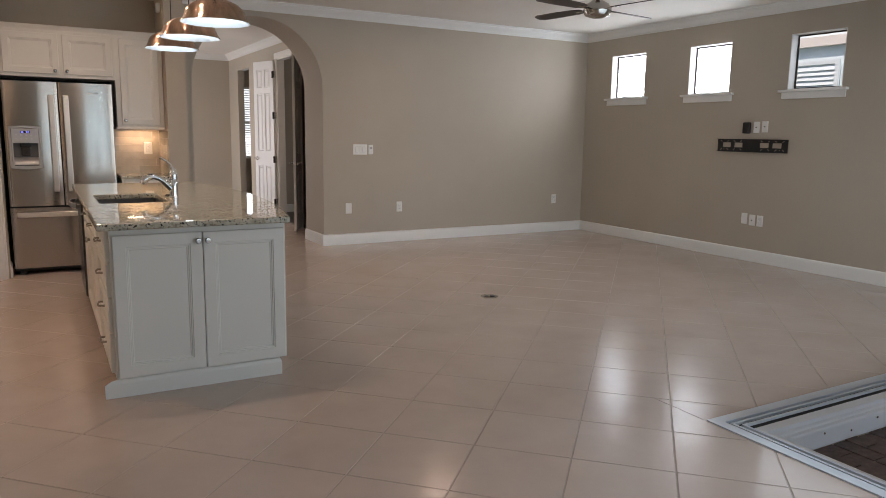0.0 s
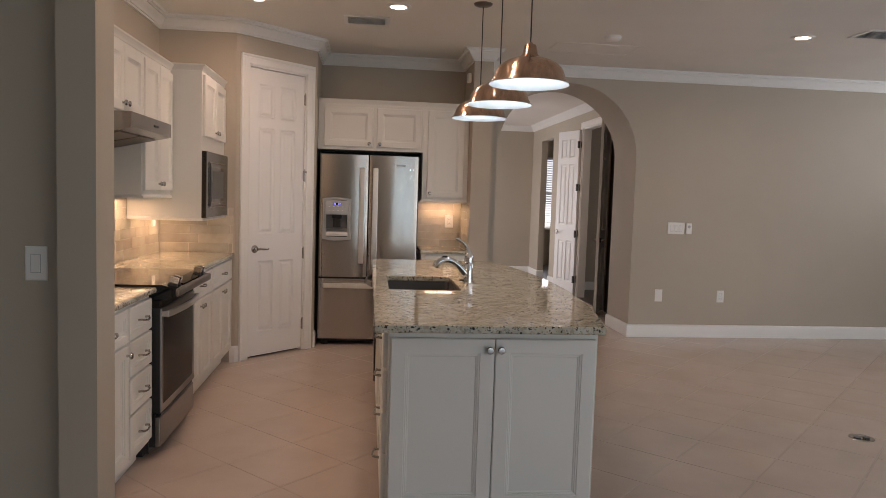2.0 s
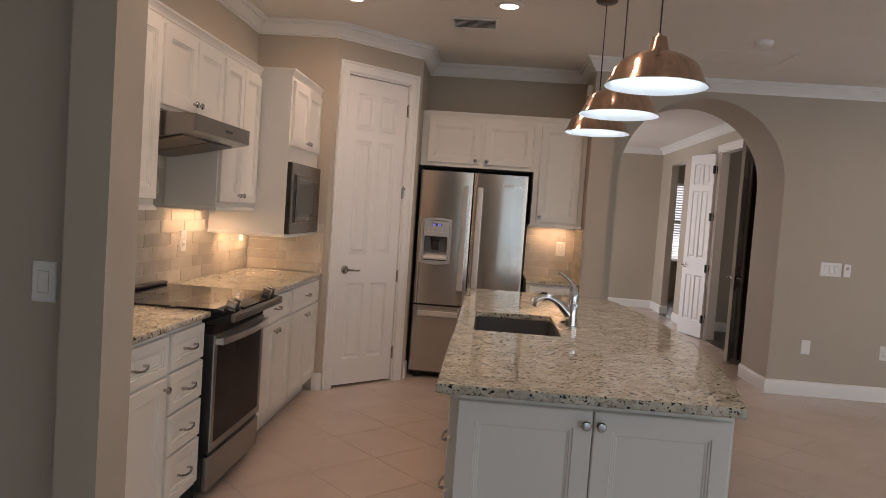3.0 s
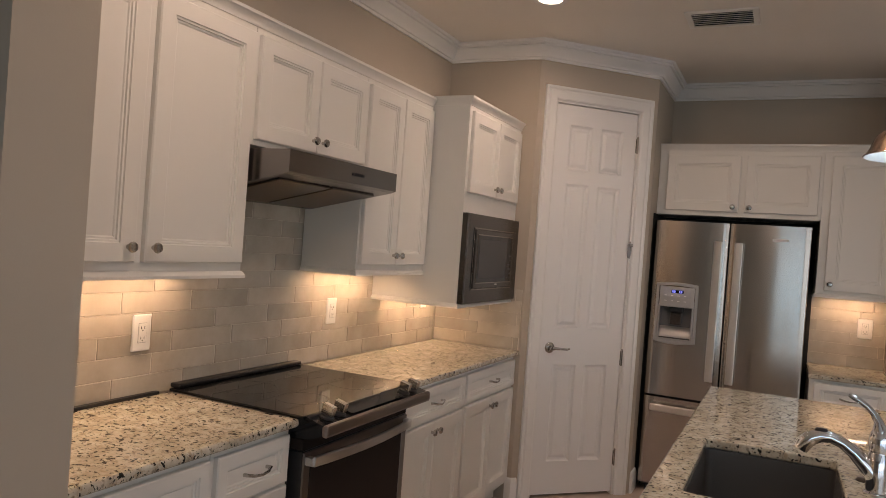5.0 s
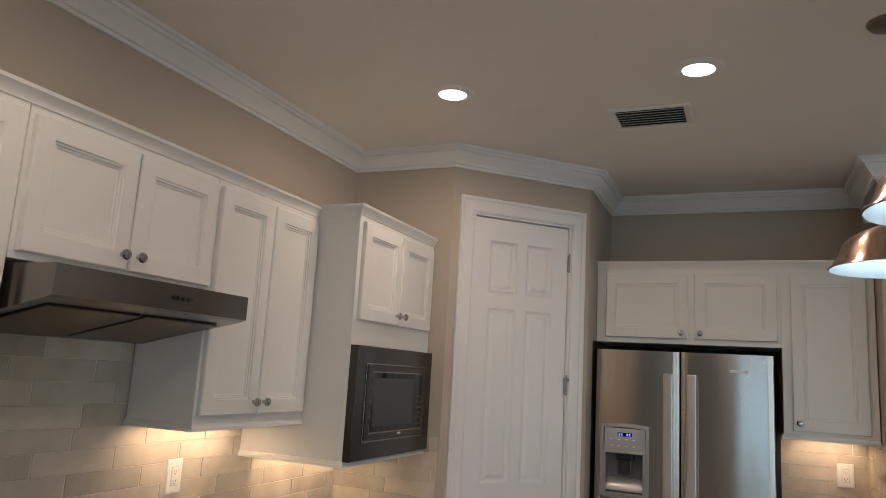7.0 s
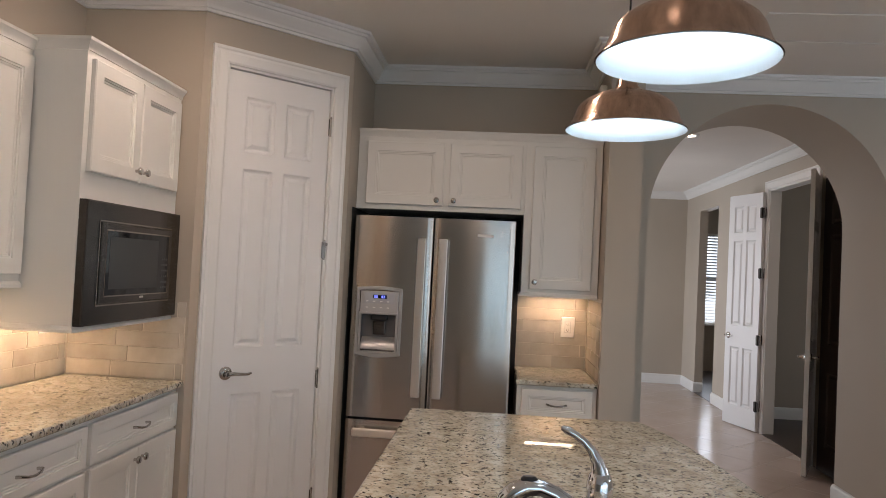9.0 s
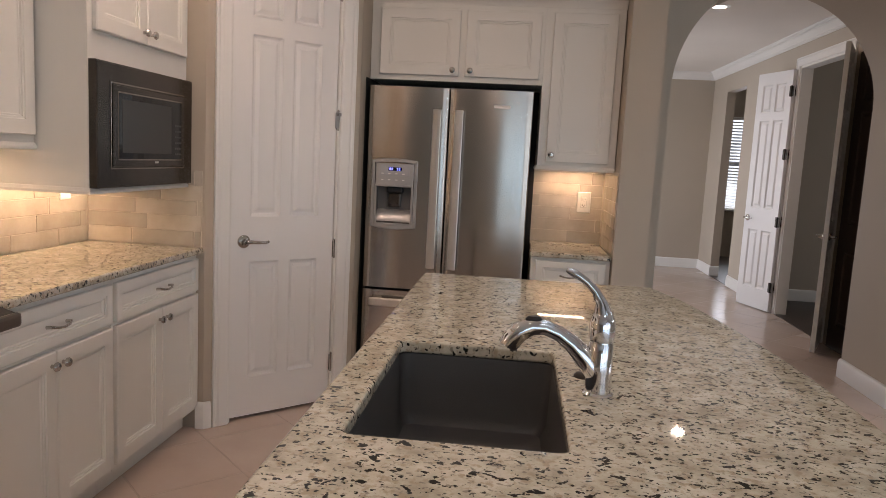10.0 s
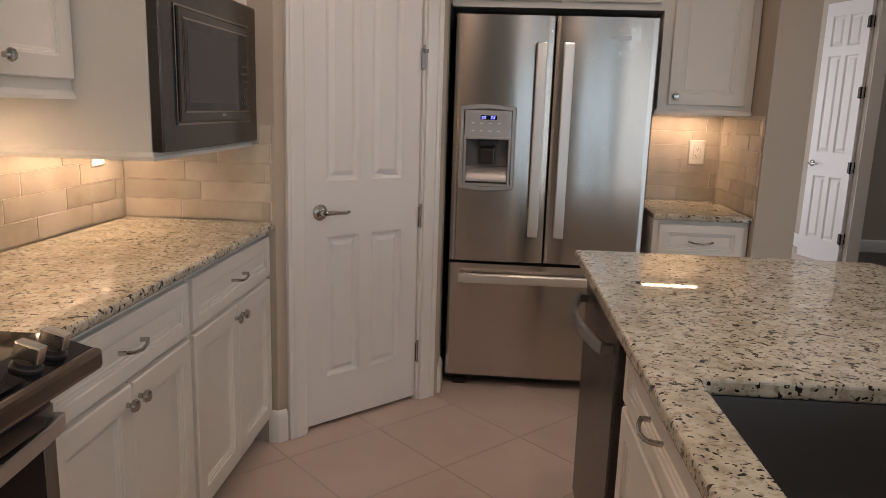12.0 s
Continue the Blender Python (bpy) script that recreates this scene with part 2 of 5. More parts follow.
def sweep(bm, path, profile, closed=False):
    """Runs a profile of (out, up) along a flat path; out points to the path's left side. Corners are mitred."""
    pts = [Vector((p[0], p[1])) for p in path]
    z0 = path[0][2]
    n, rings = len(pts), []
    for i, p in enumerate(pts):
        a = (p - pts[i - 1]).normalized() if closed or i else None
        b = (pts[(i + 1) % n] - p).normalized() if closed or i < n - 1 else None
        a, b = a or b, b or a
        na, nb = Vector((-a.y, a.x)), Vector((-b.y, b.x))
        m = (na + nb).normalized()
        m /= max(0.2, m.dot(na))
        rings.append([bm.verts.new((p.x + m.x * o, p.y + m.y * o, z0 + u)) for o, u in profile])
    for i in range(n if closed else n - 1):
        r, s = rings[i], rings[(i + 1) % n]
        for k in range(len(profile)):
            j = (k + 1) % len(profile)
            bm.faces.new((r[k], s[k], s[j], r[j]))
    if not closed:
        bm.faces.new(rings[0])
        bm.faces.new(rings[-1][::-1])
    return bm


def mesh_of(name, bm, mat, smooth=False):
    bmesh.ops.recalc_face_normals(bm, faces=bm.faces)
    me = bpy.data.meshes.new(name)
    bm.to_mesh(me)
    bm.free()
    me.materials.append(mat)
    if smooth:
        for p in me.polygons:
            p.use_smooth = True
        me.set_sharp_from_angle(angle=radians(38))
    return me


def part(name, bm, mat, parent=None, label="", smooth=False):
    ob = new(name, mesh_of(name, bm, mat, smooth))
    if parent:
        ob.parent = parent
    return tagged(ob, label)


def thing(name, m, label, category, group=""):
    ob = new(name)
    ob.empty_display_size = 0.1
    ob.matrix_world = m
    return tagged(ob, label, category, group)


def structure(name, bm, mat, label, category="", smooth=False):
    return tagged(part(name, bm, mat, None, label, smooth), label, category or name.split("_")[0], "", "structure")


# ---- the shell: floor slab, walls, ceiling ----
XR, YB, XW, YR = -0.465, 9.218, 7.98, 7.95   # range wall, arch wall, window wall, pantry return
SX, SY = 3.805, 3.275                          # corner of the open sliding doors
T = 0.14
H = CEIL
AX, AR, AS, AD = 3.25, 0.74, 1.885, 9.88     # arch: middle, radius, spring height, far face

floor = structure("floor", boxes((-3.2, SX, -2.2, YB, -0.20, -0.0018), (SX, XW + T, SY, YB, -0.20, -0.0018), (XR - 0.6, 5.6, YB, 15.3, -0.20, -0.0018)), GROUT, "sanded beige grout bed under the floor tiles", "floor")
ceiling = structure("ceiling", boxes((-3.2, XW + T, -2.2, 15.4, H, H + 0.15)), CEILING, "flat off-white painted ceiling with soft texture", "ceiling")

structure("wall_range", boxes((XR - T, XR, 4.72, YB, 0, H)), WALL, "greige painted wall behind the range", "wall")
structure("wall_back", boxes((XR - T, AX - AR, YB, AD, 0, H), (AX + AR, XW + T, YB, YB + T, 0, H)), WALL, "greige painted wall with outlets", "wall")


def arch_head():
    bm = bmesh.new()
    n = 40
    prof = [(AX + AR * math.cos(math.pi * k / n), AS + AR * math.sin(math.pi * k / n)) for k in range(n + 1)]
    fr = [bm.verts.new((x, YB, z)) for x, z in prof]
    bk = [bm.verts.new((x, AD, z)) for x, z in prof]
    ft = [bm.verts.new((x, YB, H)) for x, z in prof]
    bt = [bm.verts.new((x, AD, H)) for x, z in prof]
    for i in range(n):
        bm.faces.new((fr[i], fr[i + 1], ft[i + 1], ft[i]))
        bm.faces.new((bk[i + 1], bk[i], bt[i], bt[i + 1]))
        bm.faces.new((fr[i + 1], fr[i], bk[i], bk[i + 1]))
    return bm


structure("wall_arch", arch_head(), WALL, "plastered round arch over the hall opening", "arch", True)
structure("wall_arch_jamb", boxes((AX + AR, AX + AR + 0.3, YB + T, AD, 0, H)), WALL, "deep painted jamb of the arched opening", "arch")

# pantry: return wall, diagonal wall with the door, fridge niche side
structure("wall_pantry_return", boxes((XR, 0.135, YR, YR + 0.09, 0, H)), WALL, "short greige wall beside the pantry", "wall")
D0, D1 = Vector((0.135, 7.95)), Vector((0.735, 8.55))
DL = (D1 - D0).length
pantry_m = Matrix.Translation((D0.x, D0.y, 0)) @ pose(0, 0, 0, 0, 0, 45)
P0, P1, PH = 0.125, 0.73, 2.455   # door opening along the diagonal
pw = structure("wall_pantry", boxes((0, P0, 0, 0.1, 0, H), (P1, DL, 0, 0.1, 0, H), (P0, P1, 0, 0.1, PH, H)), WALL, "greige diagonal pantry wall around a door", "wall")
pw.matrix_world = pantry_m
structure("wall_niche_side", boxes((0.645, 0.735, 8.56, YB, 0, H)), WALL, "narrow greige wall beside the refrigerator", "wall")
structure("wall_pillar", boxes((2.165, 2.345, 8.60, YB, 0, H)), WALL, "greige wall end beside the refrigerator alcove", "wall")

# near partition with its thicker end
structure("wall_partition", boxes((-3.2, 0.105, 4.745, 4.835, 0, H)), WALL, "greige partition wall with a switch", "wall")
structure("wall_partition_end", boxes((0.105, 0.24, 4.655, 4.84, 0, H)), WALL, "thick greige end of the partition wall", "wall")

# window wall with three high openings
WINS = [(8.06, 8.695), (6.725, 7.33), (5.385, 5.985)]
WZ0, WZ1 = 1.885, 2.455
bm = bmesh.new()
ys = [SY]
for a, b in sorted(WINS):
    ys += [a, b]
ys.append(YB + T)
for i in range(0, len(ys), 2):
    box(bm, XW, XW + T, ys[i], ys[i + 1], 0, H)
for a, b in WINS:
    box(bm, XW, XW + T, a, b, 0, WZ0)
    box(bm, XW, XW + T, a, b, WZ1, H)
structure("wall_window", bm, WALL, "greige wall with three small high windows", "wall")
# heads over the open sliding doors, and the walls behind the viewer
structure("wall_slider_head", boxes((SX, XW + T, SY - 0.24, SY, 2.45, H), (SX, SX + 0.24, -2.2, SY - 0.24, 2.45, H)), WALL, "greige header above the open sliding doors", "wall")
structure("wall_south", boxes((-3.2, 1.75, -2.34, -2.2, 0, H), (3.65, SX + 0.24, -2.34, -2.2, 0, H), (1.75, 3.65, -2.34, -2.2, 2.35, H)), WALL, "plain greige wall with a wide glazed opening", "wall")
structure("wall_west", boxes((-3.34, -3.2, -2.34, 4.855, 0, H)), WALL, "plain greige wall", "wall")

# hall beyond the arch, with the study and the far room
HX = 4.30
structure("wall_hall_side", boxes((HX, HX + 0.11, AD, 11.02, 0, H), (HX, HX + 0.11, 12.12, 13.80, 0, H), (HX, HX + 0.11, 14.62, 15.3, 0, H), (HX, HX + 0.11, 11.02, 12.12, 2.47, H), (HX, HX + 0.11, 13.80, 14.62, 2.46, H), (AX + AR + 0.3, HX, AD - 0.05, AD, 0, H)), WALL, "greige hall wall with a double door and an opening", "wall")
structure("wall_hall_end", boxes((1.0, HX + 0.11, 15.3, 15.42, 0, H)), WALL, "greige wall at the end of the hall", "wall")
# the opening here is unseen, cut for the added hall fill
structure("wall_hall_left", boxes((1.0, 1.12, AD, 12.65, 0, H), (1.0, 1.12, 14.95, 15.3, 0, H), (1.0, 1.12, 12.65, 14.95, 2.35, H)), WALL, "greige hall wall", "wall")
structure("floor_study", boxes((HX + 0.0, 9.0, AD, 18.0, -0.06, 0.004)), DARKWOOD, "dark wooden floor of the side rooms", "floor")
# the hole in the x 8.0 wall is assumed, made for the study fill
structure("wall_study", boxes((8.0, 8.1, AD, 10.9, 0, H), (8.0, 8.1, 12.3, 17.4, 0, H), (8.0, 8.1, 10.9, 12.3, 0, 0.85), (8.0, 8.1, 10.9, 12.3, 2.25, H), (HX + 0.11, 8.0, 13.0, 13.1, 0, H), (HX + 0.11, 8.0, AD + 0.0, AD + 0.1, 0, H)), WALL, "greige walls of the side rooms", "wall")
FW = (4.75, 5.75, 0.80, 2.32)
structure("wall_far_room", boxes((HX, FW[0], 17.0, 17.12, 0, H), (FW[1], 8.1, 17.0, 17.12, 0, H), (FW[0], FW[1], 17.0, 17.12, 0, FW[2]), (FW[0], FW[1], 17.0, 17.12, FW[3], H), (HX, HX + 0.11, 15.42, 17.0, 0, H)), WALL, "greige wall of the far room with a window", "wall")
structure("ceiling_side_rooms", boxes((HX, 8.1, 15.4, 17.2, H, H + 0.15)), CEILING, "painted ceiling of the far room", "ceiling")

# ---- mouldings ----
CROWN = [(0, -0.106), (0.012, -0.106), (0.014, -0.093), (0.024, -0.091), (0.026, -0.084), (0.034, -0.070), (0.048, -0.053), (0.058, -0.038), (0.060, -0.031), (0.073, -0.029), (0.075, -0.016), (0.087, -0.014), (0.092, -0.005), (0.092, 0), (0, 0)]
BASE = [(0, 0), (0.016, 0), (0.016, 0.105), (0.012, 0.122), (0.006, 0.132), (0.0, 0.135)]


def run(name, path, profile, label, z=0.0, kind="trim"):
    bm = sweep(bmesh.new(), [(x, y, z) for x, y in path], profile)
    return structure(name, bm, TRIM, label, kind, True)


room_line = [(XW, SY), (XW, YB), (2.345, YB), (2.345, 8.60), (2.165, 8.60), (2.165, YB), (0.735, YB), (0.735, 8.55), (0.135, YR), (XR, YR), (XR, 4.84), (0.24, 4.84), (0.24, 4.655), (0.105, 4.655), (0.105, 4.745), (-3.2, 4.745)]
run("crown_molding", room_line, CROWN, "white stepped crown molding under the ceiling", H - 0.001)
run("baseboard", [(XW, SY + 0.02), (XW, YB), (AX + AR, YB), (AX + AR, AD), (HX, AD)], BASE, "tall white painted baseboard")
run("baseboard", [(AX - AR, AD), (AX - AR, YB), (2.345, YB), (2.345, 8.60), (2.165, 8.60)], BASE, "tall white painted baseboard")
run("baseboard", [(0.735, 8.70), (0.735, 8.551)], BASE, "tall white painted baseboard")
c45 = math.sqrt(0.5)
run("baseboard", [(0.135 + 0.035 * c45, YR + 0.035 * c45), (0.135, YR), (0.10, YR)], BASE, "tall white painted baseboard")
run("baseboard", [(0.13, 4.84), (0.24, 4.84), (0.24, 4.655), (0.105, 4.655), (0.105, 4.745), (-3.2, 4.745), (-3.2, -2.2), (1.75, -2.2)], BASE, "tall white painted baseboard")
run("baseboard", [(HX, 12.22), (HX, 13.80), (HX + 0.11, 13.80)], BASE, "tall white painted baseboard")
run("baseboard", [(HX + 0.11, 14.62), (HX, 14.62), (HX, 15.3), (1.12, 15.3), (1.12, 14.95)], BASE, "tall white painted baseboard")
run("baseboard", [(8.0, 13.0), (HX + 0.11, 13.0), (HX + 0.11, 12.2)], BASE, "white painted baseboard")
run("crown_molding", [(AX + AR + 0.3, AD), (HX, AD), (HX, 15.3), (1.12, 15.3), (1.12, AD), (AX, AD)], CROWN, "white stepped crown molding in the hall", H - 0.001)

# wide glazed door in the wall behind the viewer, assumed from reflected daylight
gd = thing("door_5", pose(1.75, -2.27, 0), "wide white-framed glazed sliding door, unseen and assumed", "door")
gd["kind"] = "structure"
part("sash", nested(bmesh.new(), 0.0, 0.95, 0.0, 2.35, [(0, 0.03), (0, -0.03), (0.06, -0.03), (0.06, 0.03)], False, False), TRIM, gd)
part("pane", boxes((0.06, 0.89, -0.003, 0.003, 0.06, 2.29)), GLASS, gd).visible_shadow = False
part("sash", nested(bmesh.new(), 0.95, 1.90, 0.0, 2.35, [(0, 0.03), (0, -0.03), (0.06, -0.03), (0.06, 0.03)], False, False), TRIM, gd)
part("pane", boxes((1.01, 1.84, -0.003, 0.003, 0.06, 2.29)), GLASS, gd).visible_shadow = False

# ---- doors and casings ----
def panel_door_mesh(w, h, t, cols, rows, rail):
    """A moulded slab: cols and rows give the spans of its sunk panels; raised fields inside."""
    bm = bmesh.new()
    for face, sgn in ((0.0, 1), (t, -1)):
        xs = sorted({0.0, w, *[v for c in cols for v in c]})
        zs = sorted({0.0, h, *[v for r in rows for v in r]})
        for xa, xb in zip(xs, xs[1:]):
            for za, zb in zip(zs, zs[1:]):
                if (xa, xb) in cols and (za, zb) in rows:
                    d = [(0, 0), (0.004, 0.005), (0.012, 0.012), (0.022, 0.013), (0.040, 0.003)]
                    nested(bm, xa, xb, za, zb, [(i, face + sgn * y) for i, y in d], False, True)
                else:
                    bm.faces.new([bm.verts.new(p) for p in ((xa, face, za), (xb, face, za), (xb, face, zb), (xa, face, zb))])
    for a, b in (((0, 0), (w, 0)), ((w, 0), (w, h)), ((w, h), (0, h)), ((0, h), (0, 0))):
        bm.faces.new([bm.verts.new(p) for p in ((a[0], 0, a[1]), (b[0], 0, b[1]), (b[0], t, b[1]), (a[0], t, a[1]))])
    bmesh.ops.remove_doubles(bm, verts=bm.verts, dist=1e-5)
    return bm


def six_panel(w, h, t=0.035):
    s = w * 0.165
    m = (w - 2 * s) * 0.16
    half = (w - 2 * s - m) / 2
    cols = [(s, s + half), (s + half + m, w - s)]
    rows = [(0.085 * h, 0.335 * h), (0.43 * h, 0.80 * h), (0.835 * h, 0.95 * h)]
    return panel_door_mesh(w, h, t, cols, rows, s)


def lever(parent, x, z, side=-1, turn=1, y0=0.0):
    """A lever set: rose, neck and a drooping arm; side is the face it stands on."""
    bm = lathe(bmesh.new(), [(0, 0), (0.033, 0), (0.033, 0.006), (0.026, 0.012), (0.014, 0.014), (0.012, 0.045), (0, 0.047)], Matrix.Translation((x, y0, z)) @ pose(0, 0, 0, 90 if side < 0 else -90), 20)
    yy = y0 + side * 0.045
    tube(bm, [(x, yy, z), (x + turn * 0.02, yy + side * 0.006, z + 0.002), (x + turn * 0.06, yy + side * 0.004, z - 0.001), (x + turn * 0.10, yy, z - 0.004), (x + turn * 0.118, yy - side * 0.004, z + 0.001)], [0.011, 0.010, 0.008, 0.007, 0.006])
    return part("door_handle", bm, NICKEL, parent, "satin nickel lever handle", True)


def hinge(parent, x, z, y=-0.004, mat=NICKEL):
    bm = boxes((x - 0.009, x + 0.022, y, y + 0.004, z - 0.045, z + 0.045))
    tube(bm, [(x, y - 0.004, z - 0.05), (x, y - 0.004, z + 0.05)], 0.006, 8)
    lathe(bm, [(0, 0), (0.007, 0), (0.005, 0.008), (0, 0.01)], Matrix.Translation((x, y - 0.004, z + 0.05)), 8)
    return part("hinge", bm, mat, parent)


CASE = [(0.0, 0.0), (0.0, -0.012), (0.010, -0.017), (0.050, -0.019), (0.062, -0.015), (0.070, -0.020), (0.082, -0.020), (0.082, 0.0)]


def casing(bm, x0, x1, z1, y=0.0):
    """Casing on the face y round an opening, with mitred top corners; widths run outwards from the opening."""
    rings = []
    for (px, pz), (ox, oz) in (((x0, 0.0), (-1, 0)), ((x0, z1), (-1, 1)), ((x1, z1), (1, 1)), ((x1, 0.0), (1, 0))):
        rings.append([bm.verts.new((px + ox * o, y + d, pz + oz * o)) for o, d in CASE])
    for r, s in zip(rings, rings[1:]):
        for k in range(len(CASE)):
            j = (k + 1) % len(CASE)
            bm.faces.new((r[k], r[j], s[j], s[k]))
    bm.faces.new(rings[0])
    bm.faces.new(rings[-1][::-1])
    return bm


# pantry door on the diagonal wall
cb = casing(bmesh.new(), P0, P1, PH)
box(cb, P0, P0 + 0.012, 0.0, 0.1, 0, PH)
box(cb, P1 - 0.012, P1, 0.0, 0.1, 0, PH)
box(cb, P0 + 0.012, P1 - 0.012, 0.0, 0.1, PH - 0.012, PH)
ct = structure("door_casing_1", cb, TRIM, "white moulded casing round the pantry door", "trim")
ct.matrix_world = pantry_m
PW = P1 - P0 - 0.032
door = thing("door_1", pantry_m @ pose(P0 + 0.016, 0.012, 0.018), "closed white six-panel pantry door with lever handle", "door")
door["kind"] = "structure"
part("door_leaf", six_panel(PW, PH - 0.036), DOORWHITE, door)
lever(door, 0.062, 0.915)
for hz in (0.22, 0.86, 1.55, 2.22):
    hinge(door, PW + 0.004, hz, -0.010)
RANGELATCH = material("satin_latch_metal", (0.33, 0.32, 0.31), 0.35, 1.0)
bm = boxes((PW - 0.012, PW + 0.010, -0.020, -0.012, 1.510, 1.595), bevel=0.002)
box(bm, PW - 0.008, PW + 0.010, -0.040, -0.018, 1.575, 1.592, bevel=0.003)
part("flip_latch", bm, RANGELATCH, door, "satin metal child-safety flip latch")
# solid black filler paints the shade under the door
structure("threshold_gap", boxes((P0 + 0.013, P1 - 0.013, 0.05, 0.09, 0.001, 0.017)), GAPSHADE, "black filler for the shade under the pantry door", "trim").matrix_world = pantry_m

# double doors of the study, both open into the hall
hall_m = Matrix.Translation((HX, 0, 0)) @ pose(0, 0, 0, 0, 0, -90)   # local x runs towards -y, front faces the hall
cb = casing(bmesh.new(), -12.12, -11.02, 2.47)
box(cb, -12.12, -12.10, 0.0, 0.11, 0, 2.47)
box(cb, -11.04, -11.02, 0.0, 0.11, 0, 2.47)
box(cb, -12.10, -11.04, 0.0, 0.11, 2.45, 2.47)
structure("door_casing_2", cb, TRIM, "white moulded casing round the study doors", "trim").matrix_world = hall_m


def study_leaf(name, hx, hy, deg):
    d = thing(name, pose(hx, hy, 0.012, 0, 0, deg), "open white six-panel double-door leaf with dark hinges", "door", "study doors")
    d["kind"] = "structure"
    part("door_leaf", six_panel(0.535, 2.43), DOORWHITE, d)
    lever(d, 0.48, 0.93, -1, -1)
    lever(d, 0.48, 0.93, 1, -1, 0.035)
    for hz in (0.25, 0.92, 1.60, 2.22):
        hinge(d, 0.0, hz, -0.006, BRONZE)
        hb = boxes((-0.030, 0.030, 0.0355, 0.0395, hz - 0.05, hz + 0.05))
        tube(hb, [(-0.002, 0.043, hz - 0.054), (-0.002, 0.043, hz + 0.054)], 0.008, 10)
        part("hinge", hb, BRONZE, d)
    return d


study_leaf("door_2", 4.275, 12.15, 108)
study_leaf("door_3", 4.275, 11.00, -117)
# dark wooden door leaf in the shade between the arch and the study
dk = thing("door_4", pose(HX - 0.004, 10.86, 0.01, 0, 0, -90), "closed dark brown wooden door in the hall", "door")
dk["kind"] = "structure"
BROWNDOOR = painted("dark_brown_door_stain", (0.055, 0.036, 0.027), 0.45, 0.2, 40, 0.1)
part("door_leaf", six_panel(0.80, 2.40, 0.03), BROWNDOOR, dk)
dk.matrix_world = pose(HX - 0.032, 10.80, 0.01, 0, 0, -90)

# far room window with blinds
win = thing("window_4", pose(FW[0], 17.0, FW[2]), "white framed window with half-open white slat blinds", "window")
win["kind"] = "structure"
w, h = FW[1] - FW[0], FW[3] - FW[2]
part("window_frame", boxes((0, 0.05, 0.02, 0.08, 0, h), (w - 0.05, w, 0.02, 0.08, 0, h), (0.05, w - 0.05, 0.02, 0.08, 0, 0.05), (0.05, w - 0.05, 0.02, 0.08, h - 0.05, h), (0.05, w - 0.05, 0.02, 0.08, h / 2 - 0.025, h / 2 + 0.025)), TRIM, win)
part("pane", boxes((0.05, w - 0.05, 0.055, 0.06, 0.05, h - 0.05)), GLASS, win).visible_shadow = False
sl = mesh_of("slat", boxes((0.03, w - 0.03, -0.024, 0.024, -0.0015, 0.0015)), TRIM)
for k in range(int(h / 0.05)):
    s = new("slat", sl)
    s.parent = win
    s.matrix_local = pose(0, -0.03, 0.03 + k * 0.05, 32)
structure("backdrop", boxes((3.5, 8.0, 19.5, 19.52, -0.3, 4.0)), glowing("hazy_daylight", (0.66, 0.86, 1.0), 1.5), "bright hazy daylight beyond the far window", "backdrop")
part("window_sill", boxes((-0.03, w + 0.03, -0.06, 0.0, -0.03, -0.004), bevel=0.004), TRIM, win)

# ---- high windows of the living room ----
for n, (a, b) in enumerate(WINS, 1):
    win = thing("window_%d" % n, pose(XW, b, WZ0, 0, 0, -90), "small square high window with dark frame and white stool", "window", "high windows")
    win["kind"] = "structure"
    w, h = b - a, WZ1 - WZ0
    part("reveal", boxes((0.0, 0.008, 0.002, 0.10, 0, h), (w - 0.008, w, 0.002, 0.10, 0, h), (0.008, w - 0.008, 0.002, 0.10, h - 0.008, h), (0.008, w - 0.008, 0.002, 0.10, 0, 0.008)), TRIM, win, "white painted window reveal")
    part("window_frame", nested(bmesh.new(), 0.008, w - 0.008, 0.008, h - 0.008, [(0, 0.112), (0, 0.098), (0.014, 0.098), (0.014, 0.112)], False, False), BRONZE, win, "dark bronze window frame")
    part("pane", boxes((0.02, w - 0.02, 0.105, 0.109, 0.02, h - 0.02)), GLASS, win).visible_shadow = False
    bm = boxes((-0.075, w + 0.075, -0.055, 0.0, -0.026, 0.0), bevel=0.005)
    part("window_sill", bm, TRIM, win, "white window stool")
    part("apron", boxes((-0.05, w + 0.05, -0.02, 0.0, -0.095, -0.026), bevel=0.004), TRIM, win, "white apron board")

# neighbouring house seen through the high windows
STUCCO = painted("pale_stucco", (0.72, 0.85, 0.90), 0.85, 0.05, 60, 0.3)
nb = thing("neighbour_house", pose(11.6, 2.0, -0.2), "pale aqua stucco neighbouring house with louvred shutter", "house")
part("wall", boxes((0, 0.3, 0, 16, 0, 6.5)), STUCCO, nb)
part("soffit", boxes((-0.10, -0.002, 0, 16, 2.98, 3.12)), TRIM, nb, "white eaves soffit")
sh = part("shutter", nested(bmesh.new(), 5.68, 6.42, 1.30, 2.76, [(0, 0), (0, -0.045), (0.06, -0.045), (0.06, -0.02)], True, True), STUCCO, nb, "pale louvred shutter")
sh.matrix_local = pose(-0.05, 12.10, 0, 0, 0, -90)
louvre = mesh_of("louvre", boxes((5.745, 6.355, -0.030, 0.030, -0.004, 0.004)), STUCCO)
for k in range(18):
    o = new("louvre", louvre)
    o.parent = sh
    o.matrix_local = pose(0, -0.034, 1.40 + k * 0.073, 68)

